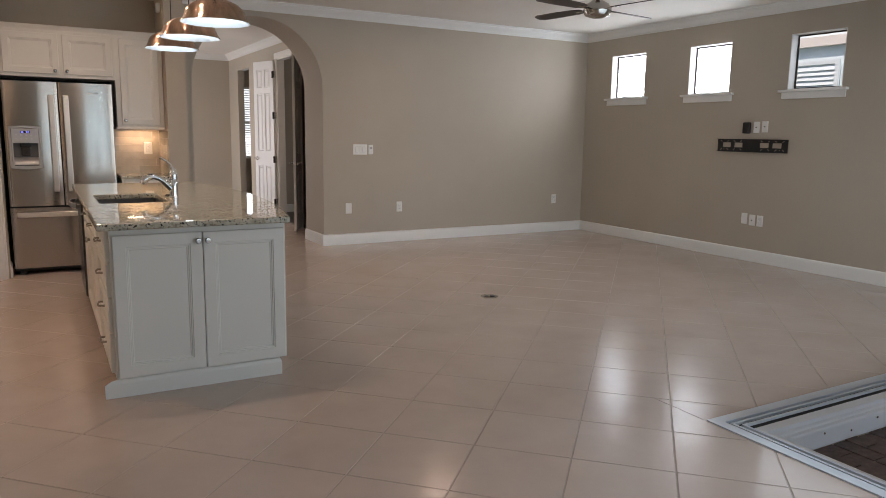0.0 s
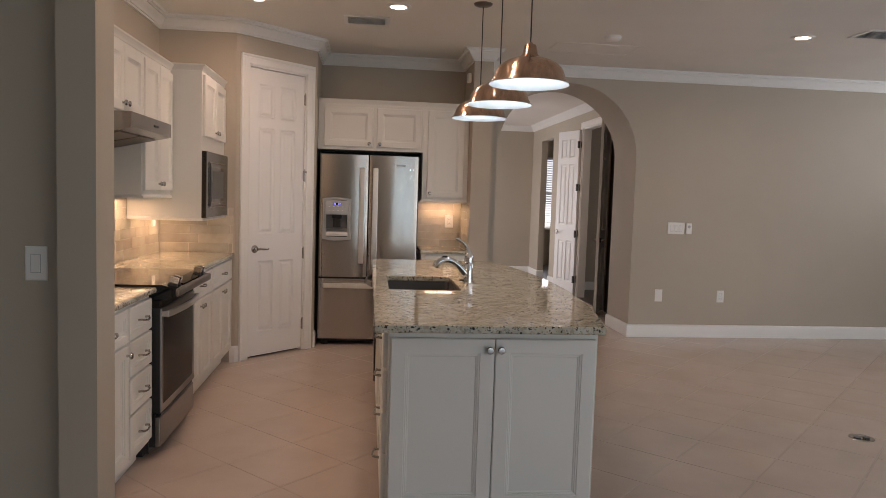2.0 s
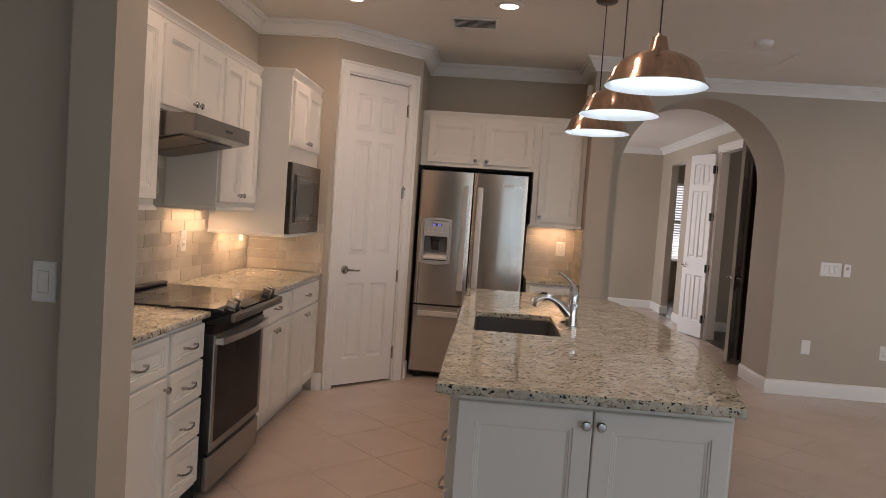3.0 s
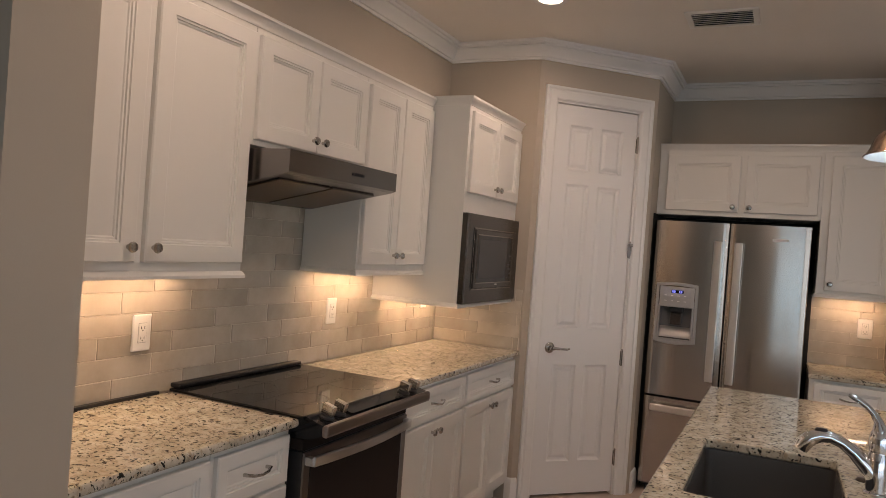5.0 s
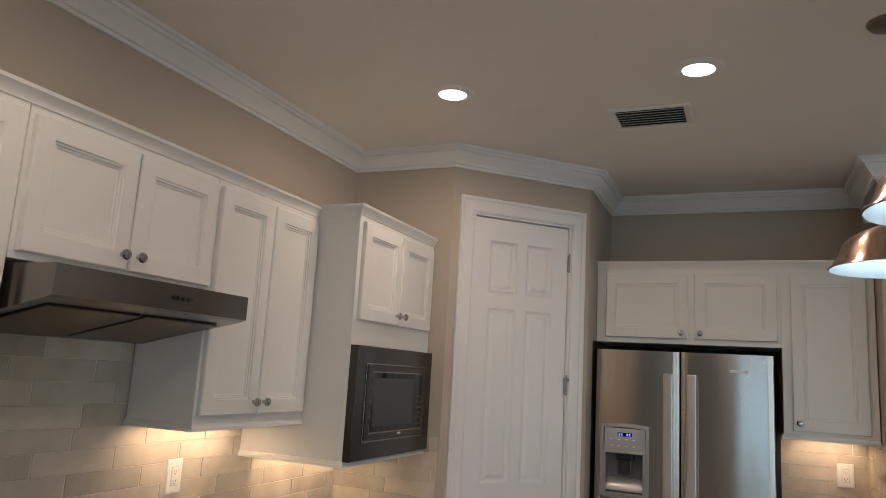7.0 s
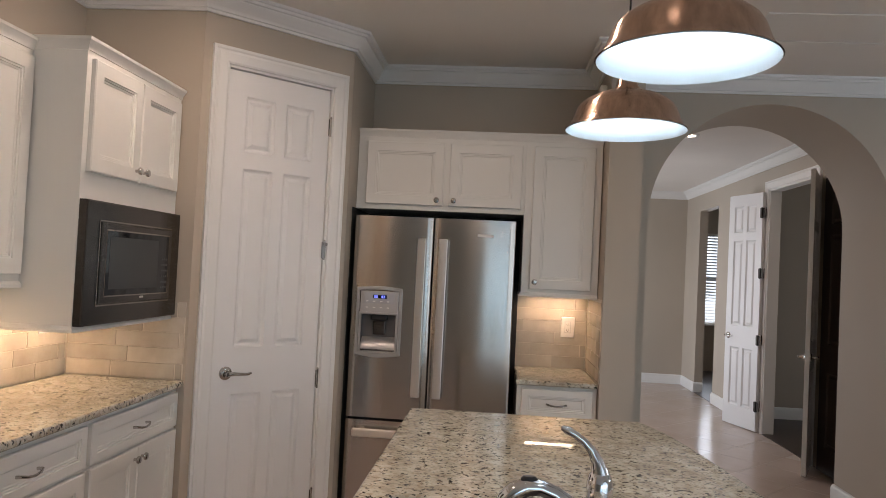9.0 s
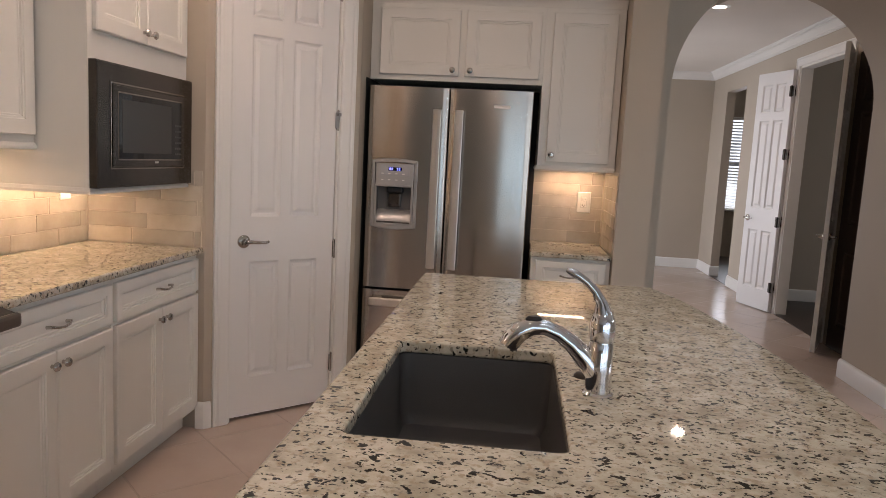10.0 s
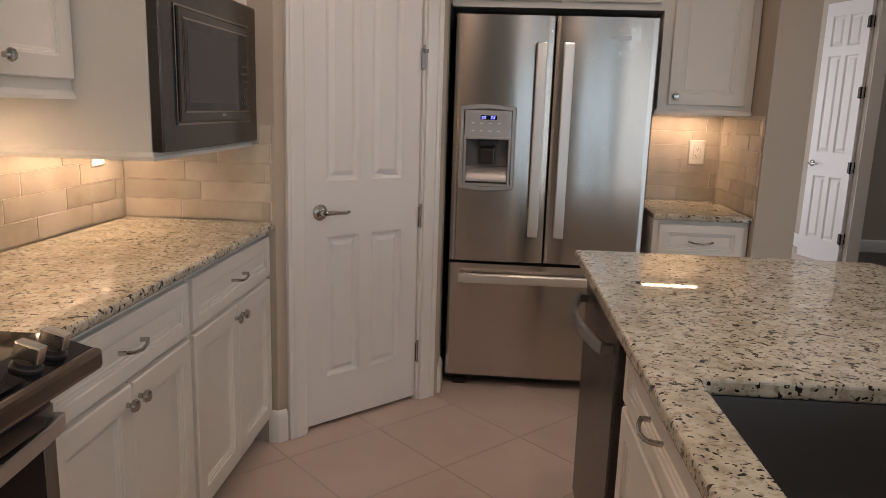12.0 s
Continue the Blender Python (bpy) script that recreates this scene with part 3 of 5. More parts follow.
# ---- sliding door track and lanai ----
def track(path):
    """Flush flange, two rails in dark channels, then a white stepped sill down to the pavers."""
    rails = [(0, -0.16), (0, 0.006), (0.058, 0.006), (0.058, -0.012), (0.075, -0.012), (0.076, 0.003), (0.090, 0.003), (0.091, -0.012), (0.112, -0.012), (0.113, 0.003), (0.127, 0.003), (0.128, -0.012), (0.150, -0.012), (0.150, -0.16)]
    structure("slider_track", sweep(bmesh.new(), path, rails), ALU, "ribbed aluminium sliding door track at the floor edge", "door track")
    # thin black strips darken the channel bottoms in place of shade
    for a, b in ((0.0585, 0.0745), (0.0915, 0.1115), (0.1285, 0.1495)):
        structure("track_channel", sweep(bmesh.new(), path, [(a, -0.0118), (b, -0.0118), (b, -0.009), (a, -0.009)]), GAPSHADE, "black strip for the shade between the track rails", "door track")
    sill = [(0.152, -0.16), (0.152, -0.010), (0.196, -0.018), (0.198, -0.040), (0.212, -0.046), (0.214, -0.056), (0.232, -0.060), (0.236, -0.070), (0.238, -0.158), (0.238, -0.16)]
    return structure("slider_sill", sweep(bmesh.new(), path, sill), SILLWHITE, "white stepped sill below the sliding door track", "sill")


SILLWHITE = painted("white_sill_coating", (0.84, 0.86, 0.88), 0.4, 0.05, 30, 0.05)
sill = track([(SX, -2.2, 0), (SX, SY, 0), (XW, SY, 0)][::-1])
screw = mesh_of("screw", lathe(bmesh.new(), [(0, 0.004), (0.005, 0.0035), (0.007, 0.0)], pose(0, 0, 0, 90), 10), NICKEL)
for k in range(16):
    o = new("screw", screw)
    o.parent = sill
    o.location = (SX + 0.36 + 0.23 * k, SY - 0.2365, -0.090 if k % 2 else -0.118)
ground = structure("ground", boxes((-60, 60, -60, 60, -0.5, -0.24)), painted("lawn_soil", (0.06, 0.08, 0.03), 0.9, 0.3, 8, 0.5), "grassy ground outside", "ground")
structure("lanai_floor", boxes((SX, XW, -2.2, SY, -0.24, -0.166)), WALLGROUT, "sand bed of the lanai pavers", "pavement")
structure("lanai_ceiling", boxes((SX + 0.24, 9.5, -4.0, SY - 0.24, 2.62, 2.75)), CEILING, "painted ceiling over the lanai", "ceiling")

def band(bm, pts, half_w, half_t):
    """A flat bar swept along x, bowed in y: its width stands upright."""
    rings = []
    for x, y, z in pts:
        rings.append([bm.verts.new((x, y + a, z + b)) for a, b in ((-half_t, -half_w * 0.8), (-half_t, half_w * 0.8), (-half_t * 0.4, half_w), (half_t, half_w), (half_t, -half_w), (-half_t * 0.4, -half_w))])
    for r, s in zip(rings, rings[1:]):
        for i in range(6):
            j = (i + 1) % 6
            bm.faces.new((r[i], r[j], s[j], s[i]))
    bm.faces.new(rings[0][::-1])
    bm.faces.new(rings[-1])
    return bm


# ---- cabinet parts ----
def front_mesh(w, h, rail=0.055, t=0.02):
    """A framed door or drawer front with a beaded, sunk panel; local y 0 is its back."""
    r = min(rail, h * 0.24)
    return nested(bmesh.new(), 0, w, 0, h, [(0, 0), (0, -t + 0.004), (0.004, -t), (r, -t), (r + 0.002, -t + 0.005), (r + 0.008, -t + 0.005), (r + 0.010, -t + 0.010), (r + 0.015, -t + 0.010), (r + 0.019, -t + 0.013), (r + 0.026, -t + 0.013)])


KNOB = [(0, 0), (0.007, 0), (0.006, 0.010), (0.009, 0.013), (0.0155, 0.016), (0.0165, 0.021), (0.013, 0.027), (0, 0.029)]


def knob_on(parent, x, z, y=-0.02):
    return part("knob", lathe(bmesh.new(), KNOB, Matrix.Translation((x, y, z)) @ pose(0, 0, 0, 90), 16), NICKEL, parent, "round satin nickel knob", True)


def pull_on(parent, x, z, y=-0.02, half=0.052):
    pts = [(x - half, y, z), (x - half, y - 0.018, z + 0.002), (x - half * 0.6, y - 0.027, z - 0.003), (x, y - 0.030, z - 0.006), (x + half * 0.6, y - 0.027, z - 0.003), (x + half, y - 0.018, z + 0.002), (x + half, y, z)]
    bm = tube(bmesh.new(), pts, [0.006, 0.0055, 0.0048, 0.0045, 0.0048, 0.0055, 0.006], 10)
    return part("handle", bm, NICKEL, parent, "arched satin nickel pull", True)


def door_on(parent, x, z, w, h, knob=None):
    d = part("cabinet_door", front_mesh(w, h), CABINET, parent)
    d.location = (x, 0, z)
    if knob:
        knob_on(d, *knob)
    return d


def drawer_on(parent, x, z, w, h, pull=True):
    d = part("drawer", front_mesh(w, h, 0.038), CABINET, parent)
    d.location = (x, 0, z)
    if pull:
        pull_on(d, w / 2, h / 2)
    return d


def base_body(c, w, depth, h=0.882, toe=0.10, left=0.018, right=0.018):
    part("body", boxes((0, w, 0.0, depth, toe, h), bevel=0.0015), CABINET, c)
    part("toe_kick", boxes((0, w, 0.065, depth, 0.0, toe)), CABINET, c)


def pair_unit(m, w, depth, label, group):
    """Base unit: one wide drawer over two doors."""
    c = thing("base_cabinet", m, label, "cabinet", group)
    base_body(c, w, depth)
    e, g = 0.014, 0.004
    drawer_on(c, e, 0.705, w - 2 * e, 0.155)
    dw = (w - 2 * e - g) / 2
    door_on(c, e, 0.125, dw, 0.565, (dw - 0.028, 0.565 - 0.045))
    door_on(c, e + dw + g, 0.125, dw, 0.565, (0.028, 0.565 - 0.045))
    return c


def drawer_unit(m, w, depth, label, group):
    c = thing("base_cabinet", m, label, "cabinet", group)
    base_body(c, w, depth)
    e = 0.014
    for z, h in ((0.705, 0.155), (0.525, 0.168), (0.345, 0.168), (0.125, 0.208)):
        drawer_on(c, e, z, w - 2 * e, h)
    return c


def single_unit(m, w, depth, label, group):
    c = thing("base_cabinet", m, label, "cabinet", group)
    base_body(c, w, depth)
    e = 0.014
    drawer_on(c, e, 0.705, w - 2 * e, 0.155)
    door_on(c, e, 0.125, w - 2 * e, 0.565, (w - 2 * e - 0.028, 0.565 - 0.045))
    return c


FX = 0.098                       # face of the base cabinets on the range wall
DB = FX - XR - 0.004


def on_range(y, x=FX, z=0.0):
    return pose(x, y, z, 0, 0, 90)


RG = "base cabinets along the range wall"
single_unit(on_range(4.85), 0.552, DB, "white base cabinet with drawer and door", RG)
drawer_unit(on_range(5.405), 0.358, DB, "white base cabinet with four drawers", RG)
pair_unit(on_range(6.503), 0.70, DB, "white base cabinet with drawer over two doors", RG)
pair_unit(on_range(7.206), 0.735, DB, "white base cabinet with drawer over two doors beside the pantry", RG)


# ---- granite worktops ----
def slab(outline, z0, z1, hole=None, edge=0.010):
    bm = bmesh.new()
    top = [bm.verts.new((x, y, z1)) for x, y in outline]
    es = [bm.edges.new((a, b)) for a, b in zip(top, top[1:] + top[:1])]
    if hole:
        hv = [bm.verts.new((x, y, z1)) for x, y in hole]
        es += [bm.edges.new((a, b)) for a, b in zip(hv, hv[1:] + hv[:1])]
    bmesh.ops.triangle_fill(bm, use_beauty=True, use_dissolve=False, edges=es)
    bmesh.ops.solidify(bm, geom=bm.faces[:], thickness=z1 - z0)
    zs = [v.co.z for v in bm.verts]
    if max(zs) > z1 + 0.001:
        bmesh.ops.translate(bm, verts=bm.verts, vec=(0, 0, z1 - max(zs)))
    bmesh.ops.recalc_face_normals(bm, faces=bm.faces)
    sharp = [e for e in bm.edges if len(e.link_faces) == 2 and e.calc_face_angle(0) > 1.2 and abs(e.verts[0].co.z - e.verts[1].co.z) < 1e-4]
    bmesh.ops.bevel(bm, geom=sharp, offset=edge, segments=3, affect="EDGES", profile=0.5)
    return bm


CT0, CT1 = 0.884, 0.914
CFX = 0.136
wt = thing("worktop", pose(0, 0, 0), "polished cream granite worktop with dark specks, pantry end", "worktop", "granite worktops")
part("slab", slab([(XR + 0.012, 6.502), (CFX, 6.502), (CFX, YR - 0.012), (XR + 0.012, YR - 0.012)], CT0, CT1), GRANITE, wt, "")
wt = thing("worktop", pose(0, 0, 0), "polished cream granite worktop with dark specks, partition end", "worktop", "granite worktops")
part("slab", slab([(XR + 0.012, 4.845), (CFX, 4.845), (CFX, 5.764), (XR + 0.012, 5.764)], CT0, CT1), GRANITE, wt, "")
part("trim_strip", boxes((XR + 0.014, XR + 0.034, 4.88, 5.70, CT1 + 0.0005, CT1 + 0.012), bevel=0.002), BLACK, wt, "black rubber strip along the wall")

# ---- range ----
RANGESTEEL = brushed("range_steel", (0.25, 0.236, 0.222), 0.3, (0.2, 0.2, 5.0))
RAILSTEEL = brushed("rail_steel", (0.20, 0.172, 0.152), 0.30, (0.2, 0.2, 5.0))
CHROMEBAR = material("satin_chrome", (0.72, 0.70, 0.67), 0.18, 1.0)
rng = thing("range", pose(0.085, 5.768, 0, 0, 0, 90), "stainless slide-in electric range with black glass top", "stove")
RW = 0.733
part("body", boxes((0, RW, -0.01, 0.545, 0.03, 0.905)), BLACK, rng, "black enamel side walls")
part("plinth", boxes((0.03, RW - 0.03, 0.03, 0.5, 0.0, 0.03)), BLACK, rng)
bm = boxes((-0.012, RW + 0.012, -0.075, 0.53, 0.916, 0.926), bevel=0.003)
part("cooktop", bm, GLASSBLACK, rng, "black ceramic glass cooktop")
part("back_trim", boxes((0.0, RW, 0.495, 0.54, 0.927, 0.944), bevel=0.006), BLACK, rng, "raised black vent trim")
bm = bmesh.new()
prof = [(-0.075, 0.926), (-0.150, 0.905), (-0.158, 0.893), (-0.150, 0.872), (-0.10, 0.852), (-0.012, 0.845), (-0.012, 0.914), (-0.075, 0.914)]
ra = [bm.verts.new((-0.004, y, z)) for y, z in prof]
rb = [bm.verts.new((RW + 0.004, y, z)) for y, z in prof]
for i in range(len(prof)):
    j = (i + 1) % len(prof)
    bm.faces.new((ra[i], ra[j], rb[j], rb[i]))
bm.faces.new(ra)
bm.faces.new(rb[::-1])
part("control_panel", bm, GLASSBLACK, rng, "sloped black control panel")
part("front_rail", boxes((-0.008, RW + 0.008, -0.168, -0.144, 0.866, 0.908), bevel=0.010), RAILSTEEL, rng, "rounded brownish steel front rail")
part("panel_edge", boxes((0.172, RW - 0.172, -0.0795, -0.0755, 0.9262, 0.9285)), BLACK, rng)
part("touch_panel", boxes((0.178, RW - 0.178, -0.142, -0.080, 0.9, 0.9018)), GLASSBLACK, rng).matrix_local = Matrix.Translation((0, -0.112, 0.9195)) @ pose(0, 0, 0, 15.7) @ Matrix.Translation((0, 0.112, -0.9))
tilt = pose(0, 0, 0, 15.7)
for kx in (0.065, 0.135, RW - 0.135, RW - 0.065):
    km = Matrix.Translation((kx, -0.113, 0.9155)) @ tilt
    k = part("control_knob", lathe(bmesh.new(), [(0, 0), (0.026, 0), (0.026, 0.005), (0.022, 0.008), (0.021, 0.014), (0, 0.014)], km, 20), BLACK, rng, "black-based control knob", True)
    bm = boxes((-0.012, 0.012, -0.023, 0.023, 0.013, 0.046), bevel=0.003)
    bm.transform(km)
    part("grip", bm, CHROMEBAR, k, "square chrome grip")
dr = part("oven_door", nested(bmesh.new(), 0.008, RW - 0.008, 0.245, 0.80, [(0, -0.01), (0, -0.064), (0.003, -0.066), (0.06, -0.066)], True, True), BLACK, rng, "black-sided oven door")
part("door_face", nested(bmesh.new(), 0.010, RW - 0.010, 0.247, 0.798, [(0, -0.0665), (0.002, -0.072), (0.036, -0.072), (0.038, -0.0675)], True, False), RANGESTEEL, dr, "stainless oven door frame")
OVENGLASS = material("smoked_oven_glass", (0.028, 0.021, 0.018), 0.2)
OVENGLASS.node_tree.nodes["Principled BSDF"].inputs["IOR"].default_value = 1.2
OVENGLASS.node_tree.nodes["Principled BSDF"].inputs["Specular IOR Level"].default_value = 0.2
part("oven_glass", boxes((0.0485, RW - 0.0485, -0.071, -0.0675, 0.2855, 0.7595)), OVENGLASS, dr, "dark oven window")
part("oven_top_band", boxes((0.008, RW - 0.008, -0.066, -0.012, 0.802, 0.842), bevel=0.004), OVENGLASS, dr)
hp = [(0.03, -0.072, 0.765), (0.03, -0.100, 0.770)] + [(0.03 + (RW - 0.06) * k / 10, -0.103 - 0.022 * math.sin(math.pi * k / 10), 0.770) for k in range(1, 10)] + [(RW - 0.03, -0.100, 0.770), (RW - 0.03, -0.072, 0.765)]
bm = band(bmesh.new(), hp[1:-1], 0.017, 0.006)
for hx in (0.03, RW - 0.03):
    box(bm, hx - 0.012, hx + 0.012, -0.099, -0.072, 0.757, 0.783)
part("oven_handle", bm, STEELBAR, dr, "bowed steel oven handle", True)
wd = part("warming_drawer", boxes((0.008, RW - 0.008, -0.068, -0.040, 0.06, 0.222), bevel=0.006), RANGESTEEL, rng, "dark stainless lower drawer")
part("drawer_side", boxes((0.008, RW - 0.008, -0.040, -0.01, 0.06, 0.240)), BLACK, wd)
part("drawer_grip", boxes((0.03, RW - 0.03, -0.064, -0.040, 0.226, 0.240), bevel=0.004), BLACK, wd)
RINGS = material("printed_grey_ring", (0.06, 0.06, 0.062), 0.2)
for bx, by, br in ((0.20, 0.12, 0.095), (0.57, 0.12, 0.115), (0.20, 0.38, 0.115), (0.57, 0.38, 0.08)):
    part("burner_ring", lathe(bmesh.new(), [(br - 0.004, 0.9262), (br, 0.9264), (br + 0.0035, 0.9262)], Matrix.Translation((bx, by - 0.03, 0)), 40), RINGS, rng)

# ---- wall cabinets on the range wall ----
UZ0, UZ1 = 1.377, 2.235
UFX = -0.165
CABCROWN = [(0, 0.0), (0.004, 0.0), (0.006, 0.012), (0.010, 0.017), (0.016, 0.028), (0.023, 0.034), (0.025, 0.044), (0, 0.044)]
LIGHTRAIL = [(0, 0), (0.012, 0), (0.012, 0.010), (0.004, 0.022), (0, 0.024)]


def wall_unit(m, w, depth, z0, z1, label, group, door_z=None, door_h=None, gap=0.02, mid=0.006, knob_z=0.045, body=True):
    """Wall unit with two doors; local y 0 is the face frame."""
    c = thing("wall_cabinet", m, label, "cabinet", group)
    part("body", boxes((0, w, 0, depth, z0, z1), bevel=0.0015), CABINET, c)
    dz = z0 + 0.03 if door_z is None else door_z
    dh = z1 - 0.025 - dz if door_h is None else door_h
    dw = (w - 2 * gap - mid) / 2
    door_on(c, gap, dz, dw, dh, (dw - 0.028, knob_z))
    door_on(c, gap + dw + mid, dz, dw, dh, (0.028, knob_z))
    return c


UG = "wall cabinets along the range wall"
UD = UFX - XR - 0.004
c = wall_unit(pose(UFX, 4.87, 0, 0, 0, 90), 0.902, UD, UZ0, UZ1, "tall white wall cabinet with two panel doors", UG, gap=0.015, mid=0.034)
part("light_rail", sweep(bmesh.new(), [(0.902, UD, UZ0 - 0.021), (0.902, 0, UZ0 - 0.021), (0, 0, UZ0 - 0.021)][::-1], [(-a, b) for a, b in LIGHTRAIL]), CABINET, c)
c = wall_unit(pose(UFX, 5.774, 0, 0, 0, 90), 0.735, UD, 1.825, UZ1, "short white wall cabinet above the range hood", UG, door_z=1.845, gap=0.014)
c = wall_unit(pose(UFX, 6.511, 0, 0, 0, 90), 0.643, UD, UZ0, UZ1, "white wall cabinet with two panel doors", UG, gap=0.014)
part("light_rail", sweep(bmesh.new(), [(0, UD, UZ0 - 0.021), (0, 0, UZ0 - 0.021), (0.643, 0, UZ0 - 0.021)], [(-a, b) for a, b in LIGHTRAIL]), CABINET, c)
cr = thing("cabinet_crown", pose(0, 0, 0), "white crown trim along the tops of the wall cabinets", "trim")
part("molding", sweep(bmesh.new(), [(UFX, 7.154, UZ1), (UFX, 4.845, UZ1)], CABCROWN), CABINET, cr, "", True)

# microwave tower
MX, MY0, MY1, MZ0 = 0.045, 7.156, 7.935, 1.218
mw = thing("microwave_cabinet", pose(MX, MY0, 0, 0, 0, 90), "deep white wall cabinet holding a built-in microwave", "cabinet")
MW, MD = MY1 - MY0, MX - XR - 0.004
part("body", boxes((0, MW, 0, MD, MZ0, UZ1 + 0.01), bevel=0.0015), CABINET, mw)
dw = (MW - 0.06 - 0.006) / 2
door_on(mw, 0.03, 1.80, dw, 0.42, (dw - 0.028, 0.045))
door_on(mw, 0.036 + dw, 1.80, dw, 0.42, (0.028, 0.045))
part("crown", sweep(bmesh.new(), [(MW, 0, UZ1 + 0.01), (0, 0, UZ1 + 0.01), (0, MD, UZ1 + 0.01)], CABCROWN), CABINET, mw, "", True)
part("light_rail", sweep(bmesh.new(), [(0, MD, MZ0 - 0.018), (0, 0, MZ0 - 0.018), (MW, 0, MZ0 - 0.018)], [(-a, b) for a, b in LIGHTRAIL]), CABINET, mw)
MWMESH = material("microwave_screen", (0.022, 0.021, 0.020), 0.3)
mo = thing("microwave", pose(MX - 0.002, MY0 + 0.006, 1.222, 0, 0, 90), "dark stainless built-in microwave with trim frame", "microwave")
ow, oh = 0.768, 0.472
part("trim_frame", nested(bmesh.new(), 0, ow, 0, oh, [(0, 0), (0, -0.030), (0.006, -0.034), (0.085, -0.034), (0.088, -0.026), (0.088, 0)], True, True), MWSTEEL, mo, "dark brushed steel trim frame")
md = part("door", nested(bmesh.new(), 0.095, ow - 0.095, 0.08, oh - 0.08, [(0, -0.010), (0, -0.040), (0.004, -0.044), (0.028, -0.044), (0.030, -0.041)], True, True), MWSTEEL, mo, "dark steel microwave door")
part("glass", boxes((0.128, ow - 0.128, -0.0452, -0.0415, 0.112, oh - 0.110)), GLASSBLACK, md, "black door window")
part("window_mesh", boxes((0.150, ow - 0.225, -0.0458, -0.0453, 0.135, oh - 0.132)), MWMESH, md, "perforated grey window screen")
MWRIM = brushed("microwave_rim_steel", (0.30, 0.27, 0.245), 0.25, (0.12, 0.12, 6.0))
part("rim", nested(bmesh.new(), 0.086, ow - 0.086, 0.071, oh - 0.071, [(0, -0.030), (0, -0.0365), (0.003, -0.038), (0.0065, -0.0365), (0.0065, -0.030)], False, False), MWRIM, mo, "bright steel rim round the door")
part("window_rim", nested(bmesh.new(), 0.122, ow - 0.122, 0.106, oh - 0.104, [(0, -0.041), (0, -0.0448), (0.003, -0.0458), (0.0055, -0.0448), (0.0055, -0.041)], False, False), MWRIM, md)
KEY = material("faint_key_print", (0.05, 0.05, 0.05), 0.4)
bm = bmesh.new()
for r in range(6):
    for cidx in range(3):
        box(bm, ow - 0.192 + cidx * 0.02, ow - 0.180 + cidx * 0.02, -0.0462, -0.0456, 0.13 + r * 0.025, 0.138 + r * 0.025)
part("key_print", bm, KEY, md)
part("badge", boxes((0.40, 0.43, -0.0452, -0.0442, 0.094, 0.102)), STEELBAR, md)

# ---- range hood ----
hd = thing("range_hood", pose(0.005, 5.785, 0, 0, 0, 90), "stainless under-cabinet range hood", "hood")
HWD, HDP = 0.738, 0.005 - XR - 0.004
bm = bmesh.new()
prof = [(0, 1.812), (HDP, 1.812), (HDP, 1.645), (HDP - 0.03, 1.639), (0.02, 1.728), (0, 1.735)]
ra = [bm.verts.new((0, y, z)) for y, z in prof]
rb = [bm.verts.new((HWD, y, z)) for y, z in prof]
for i in range(len(prof)):
    j = (i + 1) % len(prof)
    bm.faces.new((ra[i], ra[j], rb[j], rb[i]))
bm.faces.new(ra)
bm.faces.new(rb[::-1])
HOODSTEEL = brushed("hood_steel", (0.24, 0.222, 0.208), 0.22, (0.15, 0.15, 6.0))
part("canopy", bm, HOODSTEEL, hd)
sl = math.degrees(math.atan2(1.728 - 1.639, HDP - 0.05))
FILTER = brushed("filter_mesh_metal", (0.20, 0.165, 0.135), 0.38, (3.0, 3.0, 3.0))
for k in range(2):
    f = part("grease_filter", boxes((0.05 + k * 0.33, 0.36 + k * 0.33, -0.16, 0.16, -0.006, 0.0), bevel=0.002), FILTER, hd, "brownish mesh grease filter")
    f.matrix_local = Matrix.Translation((0, 0.235, 1.681)) @ pose(0, 0, 0, -sl)
bt = mesh_of("button", boxes((-0.007, 0.007, -0.003, 0.0, -0.006, 0.006)), BLACK)
for k in range(4):
    b = new("button", bt)
    b.parent = hd
    b.location = (0.40 + k * 0.022, -0.0005, 1.772)
part("lamp_lens", lathe(bmesh.new(), [(0, 0), (0.028, 0), (0.03, 0.004)], Matrix.Translation((0.56, 0.11, 1.7065)) @ pose(0, 0, 0, -sl), 18), PLATE, hd)

# ---- refrigerator alcove ----
AY = 8.80
ag = "wall cabinets of the refrigerator alcove"
ac = thing("wall_cabinet", pose(0.737, AY, 0), "white cabinet with two panel doors over the refrigerator", "cabinet", ag)
part("body", boxes((0, 0.985, 0, YB - AY - 0.004, 1.835, 2.262), bevel=0.0015), CABINET, ac)
door_on(ac, 0.055, 1.865, 0.455, 0.368, (0.455 - 0.035, 0.032))
door_on(ac, 0.545, 1.865, 0.42, 0.368, (0.03, 0.032))
ac = thing("wall_cabinet", pose(1.7225, AY, 0), "narrow white wall cabinet beside the refrigerator", "cabinet", ag)
part("body", boxes((0, 0.437, 0, YB - AY - 0.016, 1.388, 2.262), bevel=0.0015), CABINET, ac)
door_on(ac, 0.045, 1.41, 0.352, 0.823, (0.03, 0.04))
part("light_rail", sweep(bmesh.new(), [(0.437, 0, 1.367), (0, 0, 1.367), (0, 0.3, 1.367)][::-1], [(-a, b) for a, b in LIGHTRAIL]), CABINET, ac)
cr = thing("cabinet_crown", pose(0, 0, 0), "white crown trim above the refrigerator cabinets", "trim")
part("molding", sweep(bmesh.new(), [(0.738, AY, 2.262), (2.162, AY, 2.262)], [(-a, b) for a, b in CABCROWN]), CABINET, cr, "", True)
